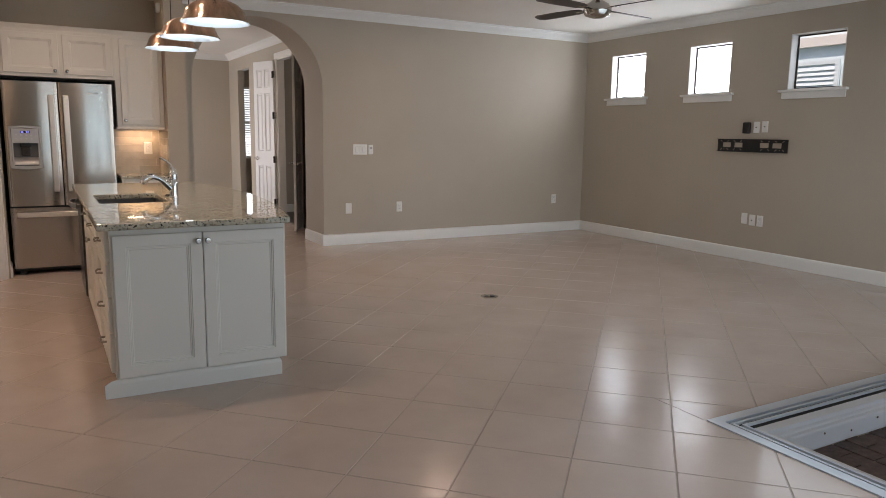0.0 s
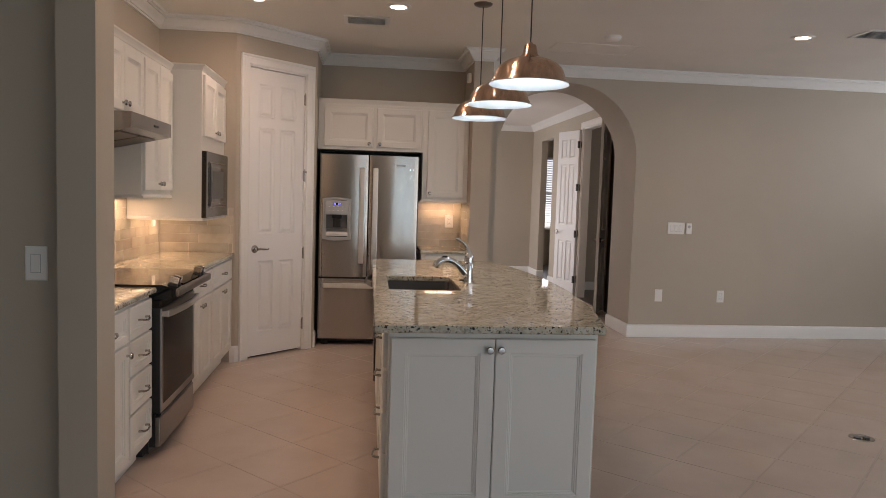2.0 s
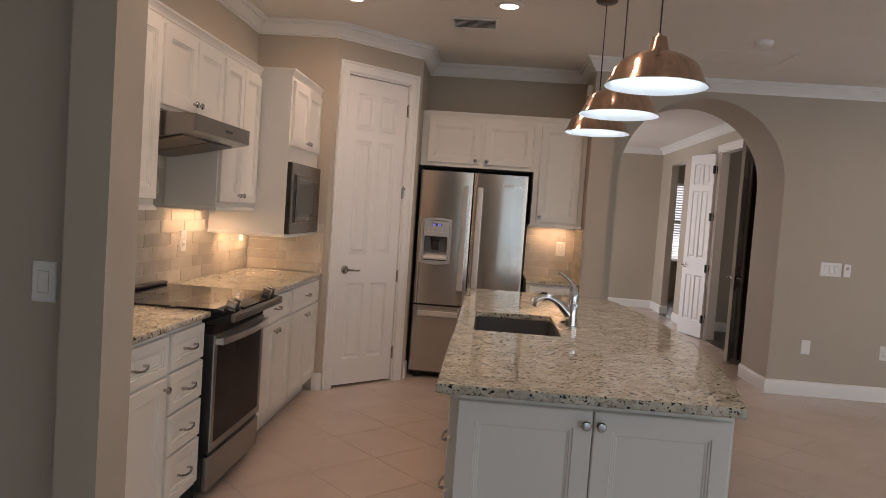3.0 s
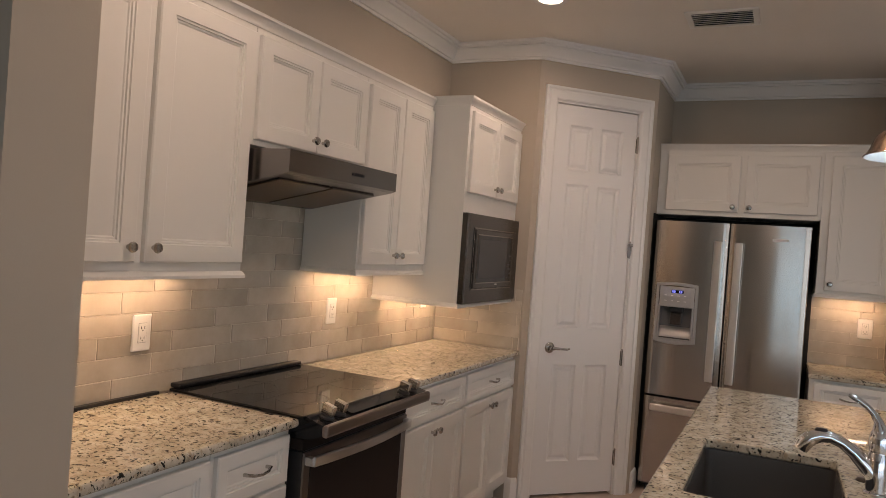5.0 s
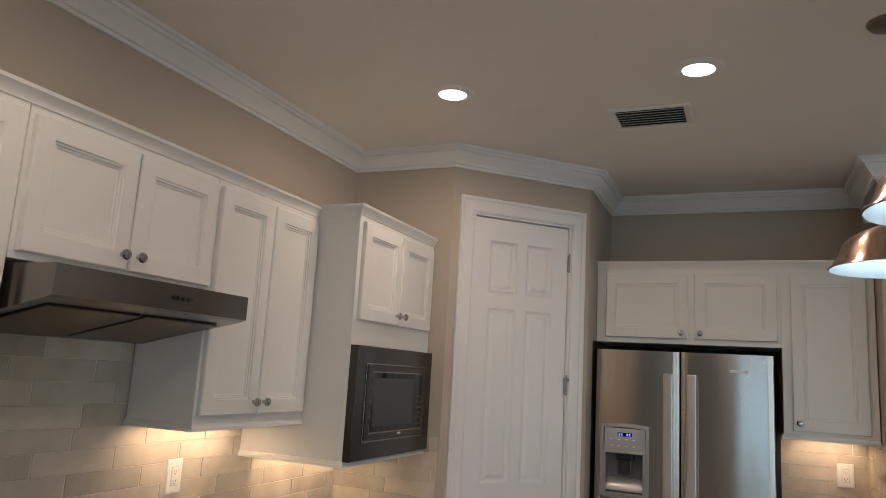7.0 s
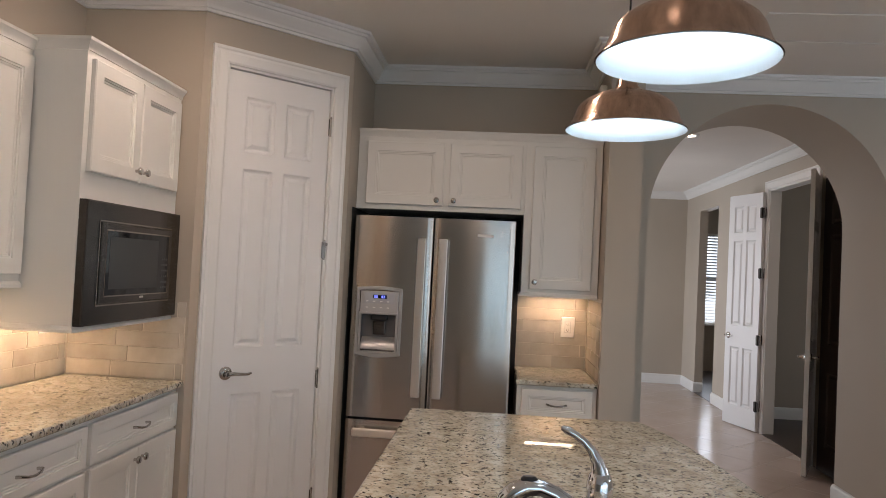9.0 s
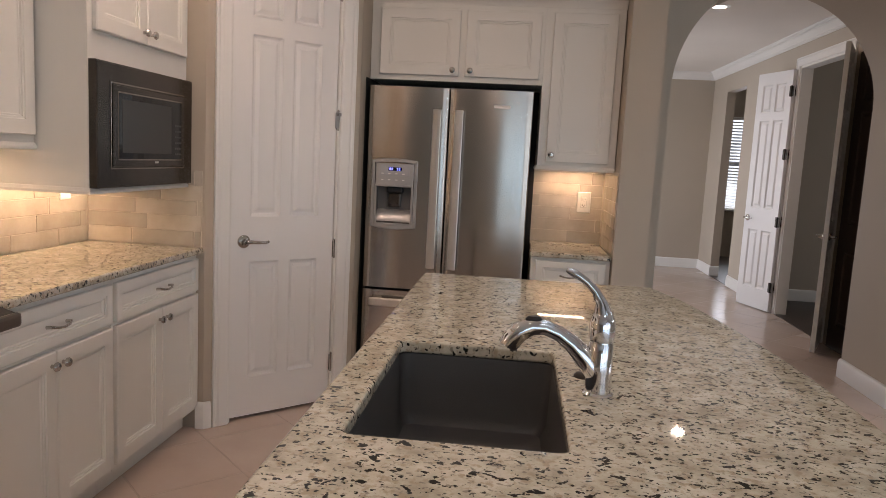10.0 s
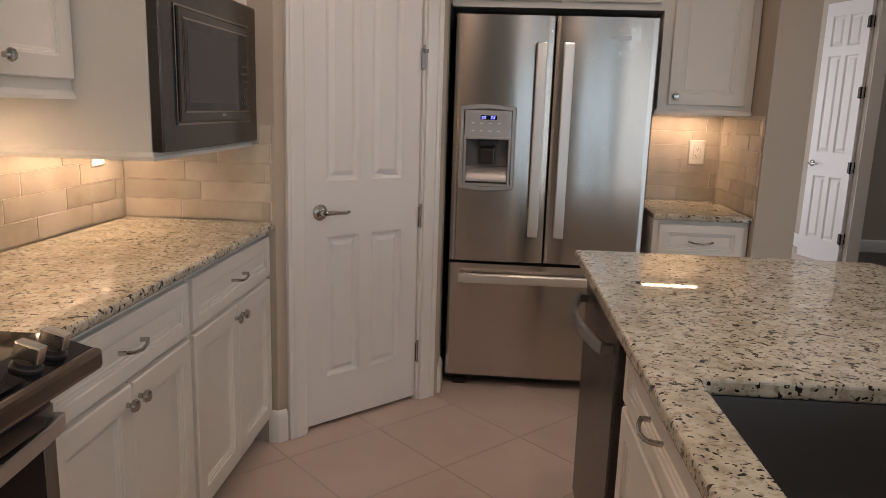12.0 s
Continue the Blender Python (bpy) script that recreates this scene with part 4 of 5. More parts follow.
# black sheets put the niche's shade into colour; no such lining exists
structure("niche_liner", boxes((0.7355, 0.739, 8.70, YB - 0.002, 0.0, 1.833), (0.739, 1.72, YB - 0.008, YB - 0.004, 0, 1.833)), GAPSHADE, "black sheets standing in for shade in the refrigerator niche", "wall")

fr = thing("refrigerator", pose(0.765, 8.665, 0), "stainless french-door refrigerator with ice dispenser", "refrigerator")
FWD = 0.915
part("body", boxes((0.0, FWD, 0.065, 0.50, 0.025, 1.775), bevel=0.004), BLACK, fr, "black cabinet sides")
for fx in (0.04, FWD - 0.10):
    part("foot", boxes((fx, fx + 0.06, 0.03, 0.09, 0.0, 0.03)), BLACK, fr)
part("kick_grille", boxes((0.02, FWD - 0.02, 0.05, 0.066, 0.03, 0.06)), BLACK, fr)


def steel_front(name, x0, x1, z0, z1, label, hole=None):
    """A gently crowned front; hole (x0, x1, z0, z1) opens its face for the dispenser."""
    bm = bmesh.new()
    span = x1 - x0
    us = {0.0, 0.006, 0.014, 0.986, 0.994, 1.0, *[k / 12 for k in range(1, 12)]}
    zs = [z0, z1]
    if hole:
        cut = [(h - x0) / span for h in hole[:2]]
        us = {u for u in us if min(abs(u - c) for c in cut) > 0.02} | set(cut)
        zs = [z0, hole[2], hole[3], z1]
    cols = []
    for u in sorted(us):
        y = -0.008 * math.sin(math.pi * u) + (0.005 if u in (0.0, 1.0) else 0.0012 if u in (0.006, 0.994) else 0)
        cols.append((x0 + span * u, [bm.verts.new((x0 + span * u, y, z)) for z in zs], [bm.verts.new((x0 + span * u, 0.062, z)) for z in (z0, z1)]))
    for (xa, fa, ba), (xb, fb, bb_) in zip(cols, cols[1:]):
        for k in range(len(zs) - 1):
            if not (hole and k == 1 and hole[0] - 1e-4 < xa and xb < hole[1] + 1e-4):
                bm.faces.new((fa[k], fb[k], fb[k + 1], fa[k + 1]))
        bm.faces.new((ba[0], ba[1], bb_[1], bb_[0]))
        bm.faces.new((fa[-1], fb[-1], bb_[1], ba[1]))
        bm.faces.new((fa[0], ba[0], bb_[0], fb[0]))
    for _, f, b in (cols[0], cols[-1]):
        bm.faces.new(f + b[::-1])
    return part(name, bm, STEEL, fr, label, True)


SPL = 0.453
HANDLESTEEL = brushed("handle_steel", (0.74, 0.72, 0.69), 0.30, (6.0, 6.0, 0.12))
ld = steel_front("door", 0.002, SPL - 0.003, 0.645, 1.785, "left stainless door with dispenser", (0.056, 0.272, 1.012, 1.232))
rd = steel_front("door", SPL + 0.003, FWD - 0.002, 0.645, 1.785, "right stainless door")
fz = steel_front("freezer_drawer", 0.002, FWD - 0.002, 0.062, 0.630, "stainless freezer drawer")
for d, hx in ((ld, SPL - 0.060), (rd, SPL + 0.060)):
    bm = bmesh.new()
    box(bm, hx - 0.024, hx + 0.024, -0.060, -0.042, 0.778, 1.666, bevel=0.005)
    box(bm, hx - 0.015, hx + 0.015, -0.045, -0.004, 0.80, 0.83)
    box(bm, hx - 0.015, hx + 0.015, -0.045, -0.004, 1.62, 1.65)
    part("handle", bm, HANDLESTEEL, d, "flat brushed steel handle")
bm = bmesh.new()
box(bm, 0.05, FWD - 0.05, -0.062, -0.040, 0.545, 0.592, bevel=0.008)
box(bm, 0.08, 0.11, -0.045, -0.004, 0.555, 0.583)
box(bm, FWD - 0.11, FWD - 0.08, -0.045, -0.004, 0.555, 0.583)
part("handle", bm, HANDLESTEEL, fz, "wide brushed steel handle")
DISPF = material("dispenser_silver", (0.50, 0.49, 0.48), 0.34, 0.6)
def bowed(x0, x1, z0, z1, up, down, n=8):
    """An outline whose top and bottom edges bow outwards."""
    lo = [(x0 + (x1 - x0) * k / n, z0 - down * math.sin(math.pi * k / n)) for k in range(n + 1)]
    hi = [(x1 - (x1 - x0) * k / n, z1 + up * math.sin(math.pi * k / n)) for k in range(n + 1)]
    return lo + hi


def bezel(bm, loops):
    """Bridges (outline, y) rings of equal length."""
    rings = [[bm.verts.new((x, y, z)) for x, z in ring] for ring, y in loops]
    for a, b in zip(rings, rings[1:]):
        for k in range(len(a)):
            j = (k + 1) % len(a)
            bm.faces.new((a[k], a[j], b[j], b[k]))
    return bm


CAVITY = material("dispenser_cavity_grey", (0.15, 0.145, 0.14), 0.35)
dp = part("dispenser", bezel(bmesh.new(), [(bowed(0.034, 0.294, 0.998, 1.376, 0.010, 0.014), 0.0), (bowed(0.034, 0.294, 0.998, 1.376, 0.010, 0.014), -0.016), (bowed(0.038, 0.290, 1.002, 1.372, 0.010, 0.014), -0.021), (bowed(0.050, 0.278, 1.014, 1.360, 0.008, 0.010), -0.021), (bowed(0.053, 0.275, 1.017, 1.357, 0.008, 0.010), -0.014)]), DISPF, fr, "silver dispenser surround with bowed lower edge", True)
part("control_fascia", boxes((0.056, 0.272, -0.016, 0.0, 1.236, 1.358), bevel=0.003), DISPF, dp, "silver control fascia")
part("recess", nested(bmesh.new(), 0.057, 0.271, 1.013, 1.231, [(0, -0.016), (0.004, 0.052)], False, True), CAVITY, dp, "dark grey dispenser cavity")
part("recess_frame", nested(bmesh.new(), 0.054, 0.274, 1.008, 1.238, [(0, -0.012), (0, -0.022), (0.003, -0.024), (0.010, -0.024), (0.013, -0.016)], False, False), DISPF, dp, "silver recess frame")
bm = bmesh.new()
n = 8
pro = [(0.050 - 0.052 * math.sin(math.pi / 2 * k / n), 1.095 - 0.066 * (1 - math.cos(math.pi / 2 * k / n)) ** 0.7) for k in range(n + 1)]
va = [bm.verts.new((0.064, y, z)) for y, z in pro]
vb = [bm.verts.new((0.264, y, z)) for y, z in pro]
for k in range(n):
    bm.faces.new((va[k], vb[k], vb[k + 1], va[k + 1]))
part("chute", bm, DISPF, dp, "silver scoop at the back", True)
part("tray", boxes((0.066, 0.262, -0.012, 0.010, 1.016, 1.028), bevel=0.004), DARKSTEEL, dp)
part("spout", boxes((0.118, 0.212, -0.006, 0.046, 1.190, 1.228), bevel=0.010), BLACK, dp)
part("paddle", boxes((0.128, 0.202, 0.010, 0.030, 1.108, 1.192), bevel=0.008), DARKSTEEL, dp)
part("display", boxes((0.078, 0.250, -0.0185, -0.0158, 1.288, 1.346), bevel=0.001), GREYSTICK, dp, "grey control display")
part("lcd", boxes((0.128, 0.205, -0.0192, -0.0184, 1.316, 1.336)), GLASSBLACK, dp, "black lit readout")
for dx in (0.134, 0.146, 0.176, 0.188):
    part("digit", boxes((dx, dx + 0.008, -0.0198, -0.0191, 1.319, 1.333)), LED, dp, "blue lit digit")
key = mesh_of("key", boxes((0, 0.014, -0.0008, 0, 0, 0.005)), PLATE)
for k in range(4):
    for y, z in ((-0.0186, 1.297), (-0.0160, 1.262)):
        o = new("key", key)
        o.parent = dp
        o.location = (0.088 + k * 0.040, y, z)
part("badge", boxes((0.70, 0.79, -0.0085, -0.0065, 1.688, 1.704)), STEELBAR, rd, "small metal badge")

bc = thing("base_cabinet", pose(1.7225, 8.655, 0), "narrow white base cabinet beside the refrigerator", "cabinet")
base_body(bc, 0.437, YB - 8.655 - 0.004)
drawer_on(bc, 0.025, 0.705, 0.387, 0.16)
door_on(bc, 0.025, 0.125, 0.387, 0.565, (0.03, 0.52))
wt = thing("worktop", pose(0, 0, 0), "small granite worktop beside the refrigerator", "worktop", "granite worktops")
part("slab", slab([(1.715, 8.618), (2.158, 8.618), (2.158, YB - 0.012), (1.715, YB - 0.012)], CT0, CT1), GRANITE, wt, "")

# ---- island ----
IX0, IX1, IY0, IY1 = 1.31, 2.20, 4.885, 7.575
isl = thing("island", pose(0, 0, 0), "white panelled kitchen island cabinet", "island")
part("near_carcass", boxes((IX0, IX1, IY0, 5.80, 0.10, 0.878)), CABINET, isl)
part("sink_carcass", boxes((IX0 + 0.018, 1.80, 5.801, 6.549, 0.10, 0.66)), CABINET, isl)
part("sink_front_panel", boxes((IX0, IX0 + 0.0175, 5.801, 6.549, 0.10, 0.878)), CABINET, isl)
part("back_panel", boxes((1.801, IX1, 5.801, 6.549, 0.10, 0.878)), CABINET, isl)
part("far_carcass", boxes((IX0, IX1, 6.55, 6.92, 0.10, 0.878)), CABINET, isl)
part("dishwasher_back_panel", boxes((IX0 + 0.58, IX1, 6.921, 7.544, 0.10, 0.878)), CABINET, isl)
part("end_panel", boxes((IX0, IX1, 7.545, IY1, 0.0, 0.878)), CABINET, isl)
part("plinth", boxes((IX0 + 0.06, IX1 - 0.047, IY0 + 0.03, 6.90, 0.0, 0.10)), CABINET, isl)
bb = bmesh.new()
sweep(bb, [(IX0 + 0.06, IY0 + 0.02, 0), (IX0 + 0.012, IY0 + 0.008, 0), (IX1 - 0.045, IY0 + 0.008, 0), (IX1 - 0.045, IY1, 0)][::-1], [(0, 0), (0.014, 0), (0.014, 0.072), (0.008, 0.090), (0, 0.098)])
part("base_trim", bb, CABINET, isl, "white base trim")
ew = (IX1 - IX0 - 0.020 - 0.004) / 2
for k in range(2):
    d = part("end_door", front_mesh(ew, 0.738, 0.06), CABINET, isl)
    d.location = (IX0 + 0.010 + k * (ew + 0.004), IY0, 0.105)
    knob_on(d, ew - 0.022 if k == 0 else 0.022, 0.738 - 0.045)


def island_unit(y0, y1, kind):
    """Fronts on the kitchen side, which looks towards -x; local x runs towards -y."""
    w = y1 - y0
    e = new("front_rail", mesh_of("front_rail", boxes((0, w, -0.002, 0.0, 0.69, 0.705)), CABINET))
    e.parent = isl
    e.matrix_local = pose(IX0, y1, 0, 0, 0, -90)
    m = pose(IX0, y1, 0, 0, 0, -90)
    if kind == "drawers":
        for z, h in ((0.705, 0.155), (0.525, 0.168), (0.345, 0.168), (0.125, 0.208)):
            d = part("drawer", front_mesh(w - 0.024, h, 0.038), CABINET, isl)
            d.matrix_local = m @ pose(0.012, 0, z)
            pull_on(d, (w - 0.024) / 2, h / 2)
    else:
        hw = (w - 0.028) / 2
        for k in range(2):
            d = part("drawer", front_mesh(hw, 0.155, 0.038), CABINET, isl)
            d.matrix_local = m @ pose(0.012 + k * (hw + 0.004), 0, 0.705)
            pull_on(d, hw / 2, 0.0775)
            d = part("cabinet_door", front_mesh(hw, 0.565), CABINET, isl)
            d.matrix_local = m @ pose(0.012 + k * (hw + 0.004), 0, 0.125)
            knob_on(d, hw - 0.03 if k == 0 else 0.03, 0.52)


island_unit(4.91, 5.52, "drawers")
island_unit(5.54, 6.90, "doors")

dw_ = thing("dishwasher", pose(IX0 - 0.002, 7.538, 0, 0, 0, -90), "stainless dishwasher with curved bar handle", "dishwasher")
part("body", boxes((0.004, 0.60, 0.0, 0.55, 0.06, 0.872)), BLACK, dw_)
part("kick_plate", boxes((0.01, 0.595, 0.05, 0.06, 0.0, 0.06)), BLACK, dw_)
part("door", boxes((0.006, 0.598, -0.03, -0.001, 0.11, 0.868), bevel=0.006), DARKSTEEL, dw_, "dark stainless door")
hp = [(0.05, -0.03, 0.79), (0.05, -0.055, 0.792)] + [(0.05 + 0.50 * k / 10, -0.058 - 0.036 * math.sin(math.pi * k / 10), 0.792) for k in range(1, 10)] + [(0.55, -0.055, 0.792), (0.55, -0.03, 0.79)]
bm = band(bmesh.new(), hp[1:-1], 0.018, 0.006)
for hx in (0.055, 0.545):
    box(bm, hx - 0.010, hx + 0.010, -0.056, -0.030, 0.780, 0.804)
part("handle", bm, RANGESTEEL, dw_, "bowed steel handle", True)

# granite top: straight kitchen side, gently bowed seating side
TY0, TY1, TX0 = 4.775, 7.65, 1.250
out = [(TX0, TY0), (2.198, TY0)]
for k in range(1, 16):
    u = k / 16
    y = TY0 + 0.03 + (TY1 - TY0 - 0.06) * u
    out.append((2.208 + 0.022 * u + 0.155 * math.sin(math.pi * u) ** 0.9, y))
out += [(2.20, TY1), (TX0, TY1)]
SKX0, SKX1, SKY0, SKY1 = 1.342, 1.742, 5.845, 6.503


def rounded(x0, x1, y0, y1, r, n=4):
    pts = []
    for cx, cy, a in ((x1 - r, y0 + r, -90), (x1 - r, y1 - r, 0), (x0 + r, y1 - r, 90), (x0 + r, y0 + r, 180)):
        pts += [(cx + r * math.cos(radians(a + 90 * k / n)), cy + r * math.sin(radians(a + 90 * k / n))) for k in range(n + 1)]
    return pts


it = thing("island_worktop", pose(0, 0, 0), "polished cream granite island top with one bowed side", "worktop", "granite worktops")
part("slab", slab(out, 0.880, 0.914, rounded(SKX0, SKX1, SKY0, SKY1, 0.022), 0.008), GRANITE, it, "")

sk = thing("sink", pose(0, 0, 0), "dark grey composite undermount sink", "sink")
bm = bmesh.new()
prev = None
for inset, z in ((-0.02, 0.879), (-0.004, 0.879), (-0.002, 0.872), (0.004, 0.72), (0.02, 0.692), (0.045, 0.684), (0.16, 0.682)):
    ring = [bm.verts.new((x, y, z)) for x, y in rounded(SKX0 + inset, SKX1 - inset, SKY0 + inset, SKY1 - inset, 0.03)]
    if prev:
        for i in range(len(ring)):
            j = (i + 1) % len(ring)
            bm.faces.new((prev[i], prev[j], ring[j], ring[i]))
    prev = ring
bm.faces.new(prev)
part("basin", bm, SINK, sk, "", True)
part("drain", lathe(bmesh.new(), [(0, 0.004), (0.02, 0.003), (0.038, 0.006), (0.044, 0.004), (0.046, 0)], Matrix.Translation((1.545, 6.174, 0.682)), 24), CHROME, sk, "chrome drain", True)

fc = thing("faucet", pose(1.822, 6.178, 0.914, 0, 0, 0), "polished chrome pull-out kitchen faucet with lever", "faucet")
bm = lathe(bmesh.new(), [(0, 0), (0.034, 0), (0.034, 0.004), (0.029, 0.008), (0.0275, 0.05), (0.0265, 0.112), (0.0248, 0.115), (0.0248, 0.119), (0.0278, 0.122), (0.0285, 0.140), (0.027, 0.158), (0.022, 0.175), (0.012, 0.186), (0, 0.188)], Matrix.Identity(4), 28)
part("body", bm, CHROME, fc, "", True)
sp = [(-0.004, 0, 0.045), (-0.030, 0, 0.076), (-0.060, 0, 0.106), (-0.090, 0, 0.127), (-0.120, 0, 0.138), (-0.148, 0, 0.138), (-0.172, 0, 0.127), (-0.190, 0, 0.108), (-0.198, 0, 0.092)]
part("spout", tube(bmesh.new(), sp, [0.025, 0.0225, 0.0190, 0.0165, 0.0165, 0.0190, 0.0220, 0.0230, 0.0205], 20), CHROME, fc, "curved chrome spray spout", True)
part("spray_button", lathe(bmesh.new(), [(0, 0.006), (0.010, 0.005), (0.014, 0.0), (0.014, -0.006)], Matrix.Translation((-0.146, 0, 0.156)) @ Matrix.Diagonal((1.3, 0.8, 1.0, 1.0)), 16), BLACK, fc, "dark spray button", True)
lv = [(0.001, 0, 0.158), (-0.001, 0, 0.180), (-0.007, 0, 0.201), (-0.020, 0, 0.224), (-0.038, 0, 0.242), (-0.056, 0, 0.254), (-0.072, 0, 0.262), (-0.084, 0, 0.266)]
part("lever", tube(bmesh.new(), lv, [0.024, 0.019, 0.0135, 0.0095, 0.0080, 0.0080, 0.0085, 0.0045], 16), CHROME, fc, "slim chrome lever", True)
hc = thing("faucet_hole_cover", pose(1.805, 6.30, 0.914), "dark round hole cover beside the faucet", "faucet")
part("cap", lathe(bmesh.new(), [(0, 0.010), (0.018, 0.009), (0.024, 0.004), (0.025, 0.0)], Matrix.Identity(4), 20), BRONZE, hc, "", True)

# ---- pendants ----
CANOPY = material("dark_nickel", (0.20, 0.175, 0.155), 0.28, 1.0)
pend = thing("pendant_lamp", pose(1.99, 7.06, CEIL), "brushed copper dome pendant with lit white inside on a black cord", "lamp", "pendants over the island")
part("canopy", lathe(bmesh.new(), [(0, -0.024), (0.03, -0.023), (0.058, -0.014), (0.066, -0.005), (0.067, 0.0)], Matrix.Identity(4), 28), CANOPY, pend, "dark metal ceiling canopy", True)
RZ = 1.99 - CEIL
part("cord", tube(bmesh.new(), [(0, 0, -0.02), (0, 0, RZ + 0.20)], 0.0035, 8), CORD, pend)
part("socket_cap", lathe(bmesh.new(), [(0, RZ + 0.204), (0.009, RZ + 0.203), (0.012, RZ + 0.192), (0.027, RZ + 0.190), (0.029, RZ + 0.186), (0.038, RZ + 0.146), (0.046, RZ + 0.136), (0.050, RZ + 0.130), (0, RZ + 0.128)], Matrix.Identity(4), 28), COPPER, pend, "flared copper socket cap", True)
SH = [(0.046, 0.131), (0.078, 0.124), (0.108, 0.113), (0.135, 0.098), (0.155, 0.081), (0.166, 0.063), (0.172, 0.046), (0.178, 0.030), (0.188, 0.012), (0.198, 0.003), (0.200, 0.0)]
part("shade", lathe(bmesh.new(), [(r, RZ + z) for r, z in SH], Matrix.Identity(4), 48), COPPER, pend, "brushed copper dome shade", True)
part("shade_lining", lathe(bmesh.new(), [(r - 0.003, RZ + z - 0.002) for r, z in SH], Matrix.Identity(4), 48), SHADEIN, pend, "white enamel lining", True)
part("bulb", lathe(bmesh.new(), [(0, RZ + 0.126), (0.014, RZ + 0.124), (0.017, RZ + 0.112), (0.028, RZ + 0.100), (0.030, RZ + 0.088), (0.022, RZ + 0.075), (0, RZ + 0.070)], Matrix.Identity(4), 20), BULB, pend, "lit frosted bulb", True)
copy_thing(pend, pose(1.985, 6.27, CEIL))
copy_thing(pend, pose(1.985, 5.46, CEIL))

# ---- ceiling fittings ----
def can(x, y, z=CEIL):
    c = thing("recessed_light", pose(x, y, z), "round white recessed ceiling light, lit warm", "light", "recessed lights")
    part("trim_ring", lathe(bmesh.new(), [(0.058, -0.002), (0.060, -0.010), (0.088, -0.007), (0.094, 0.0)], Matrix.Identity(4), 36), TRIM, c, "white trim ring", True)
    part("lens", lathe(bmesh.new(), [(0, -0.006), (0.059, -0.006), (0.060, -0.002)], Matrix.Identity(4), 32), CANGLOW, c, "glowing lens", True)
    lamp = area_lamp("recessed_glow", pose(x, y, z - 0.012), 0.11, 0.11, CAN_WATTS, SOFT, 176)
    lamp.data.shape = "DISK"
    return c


# the two at y 5.35 are unseen, added to brighten the left cabinets
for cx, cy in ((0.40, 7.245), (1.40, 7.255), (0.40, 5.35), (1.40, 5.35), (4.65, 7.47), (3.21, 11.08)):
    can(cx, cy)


def vent(x, y, w, d):
    v = thing("ceiling_vent", pose(x, y, CEIL), "white slatted air register in the ceiling", "vent", "ceiling vents")
    bm = bmesh.new()
    fwv = 0.03
    for b in ((-w / 2, w / 2, -d / 2, -d / 2 + fwv), (-w / 2, w / 2, d / 2 - fwv, d / 2), (-w / 2, -w / 2 + fwv, -d / 2 + fwv, d / 2 - fwv), (w / 2 - fwv, w / 2, -d / 2 + fwv, d / 2 - fwv)):
        box(bm, *b, -0.009, 0.0, bevel=0.002)
    part("frame", bm, TRIM, v)
    # flat black sheet stands in for the shaded duct behind the slats
    part("duct_shade", boxes((-w / 2 + fwv, w / 2 - fwv, -d / 2 + fwv, d / 2 - fwv, -0.001, 0.0)), GAPSHADE, v)
    me = mesh_of("slat", boxes((-w / 2 + fwv, w / 2 - fwv, -0.010, 0.010, -0.001, 0.001)), TRIM)
    n = int((d - 2 * fwv) / 0.030)
    for k in range(n):
        s = new("slat", me)
        s.parent = v
        s.matrix_local = pose(0, -d / 2 + fwv + (k + 0.5) * (d - 2 * fwv) / n, -0.008, 24)


vent(1.17, 7.725, 0.35, 0.27)
vent(5.14, 7.25, 0.33, 0.28)
sd = thing("smoke_detector", pose(3.20, 7.81, CEIL), "round white smoke detector on the ceiling", "detector")
part("housing", lathe(bmesh.new(), [(0, -0.036), (0.05, -0.035), (0.062, -0.026), (0.066, -0.008), (0.068, 0.0)], Matrix.Identity(4), 32), PLATE, sd, "", True)
hs = thing("smoke_detector", pose(3.0, 13.6, CEIL), "round white smoke detector on the hall ceiling", "detector")
part("housing", lathe(bmesh.new(), [(0, -0.036), (0.05, -0.035), (0.062, -0.026), (0.066, -0.008), (0.068, 0.0)], Matrix.Identity(4), 24), PLATE, hs, "", True)
ah = thing("attic_hatch", pose(3.19, 8.32, CEIL), "flush white square attic hatch with thin frame", "hatch")
bm = bmesh.new()
for b in ((-0.38, 0.38, -0.21, -0.19), (-0.38, 0.38, 0.19, 0.21), (-0.38, -0.36, -0.19, 0.19), (0.36, 0.38, -0.19, 0.19)):
    box(bm, *b, -0.006, 0.0)
part("frame", bm, CEILING, ah)
part("panel", boxes((-0.357, 0.357, -0.187, 0.187, -0.003, 0.0)), CEILING, ah)

# ceiling fan
fan = thing("ceiling_fan", pose(5.515, 6.2, CEIL), "brushed nickel ceiling fan with four dark blades", "fan")
part("canopy", lathe(bmesh.new(), [(0, -0.05), (0.03, -0.05), (0.06, -0.03), (0.068, 0.0)], Matrix.Identity(4), 28), NICKEL, fan, "", True)
part("downrod", tube(bmesh.new(), [(0, 0, -0.04), (0, 0, -0.22)], 0.012, 12), NICKEL, fan, "", True)
part("motor", lathe(bmesh.new(), [(0, -0.185), (0.03, -0.19), (0.05, -0.215), (0.10, -0.245), (0.125, -0.28), (0.128, -0.31), (0.11, -0.345), (0.06, -0.362), (0, -0.367)], Matrix.Identity(4), 36), NICKEL, fan, "round satin nickel motor housing", True)
BLADE = material("dark_walnut_blade", (0.07, 0.05, 0.042), 0.4)
bm = bmesh.new()
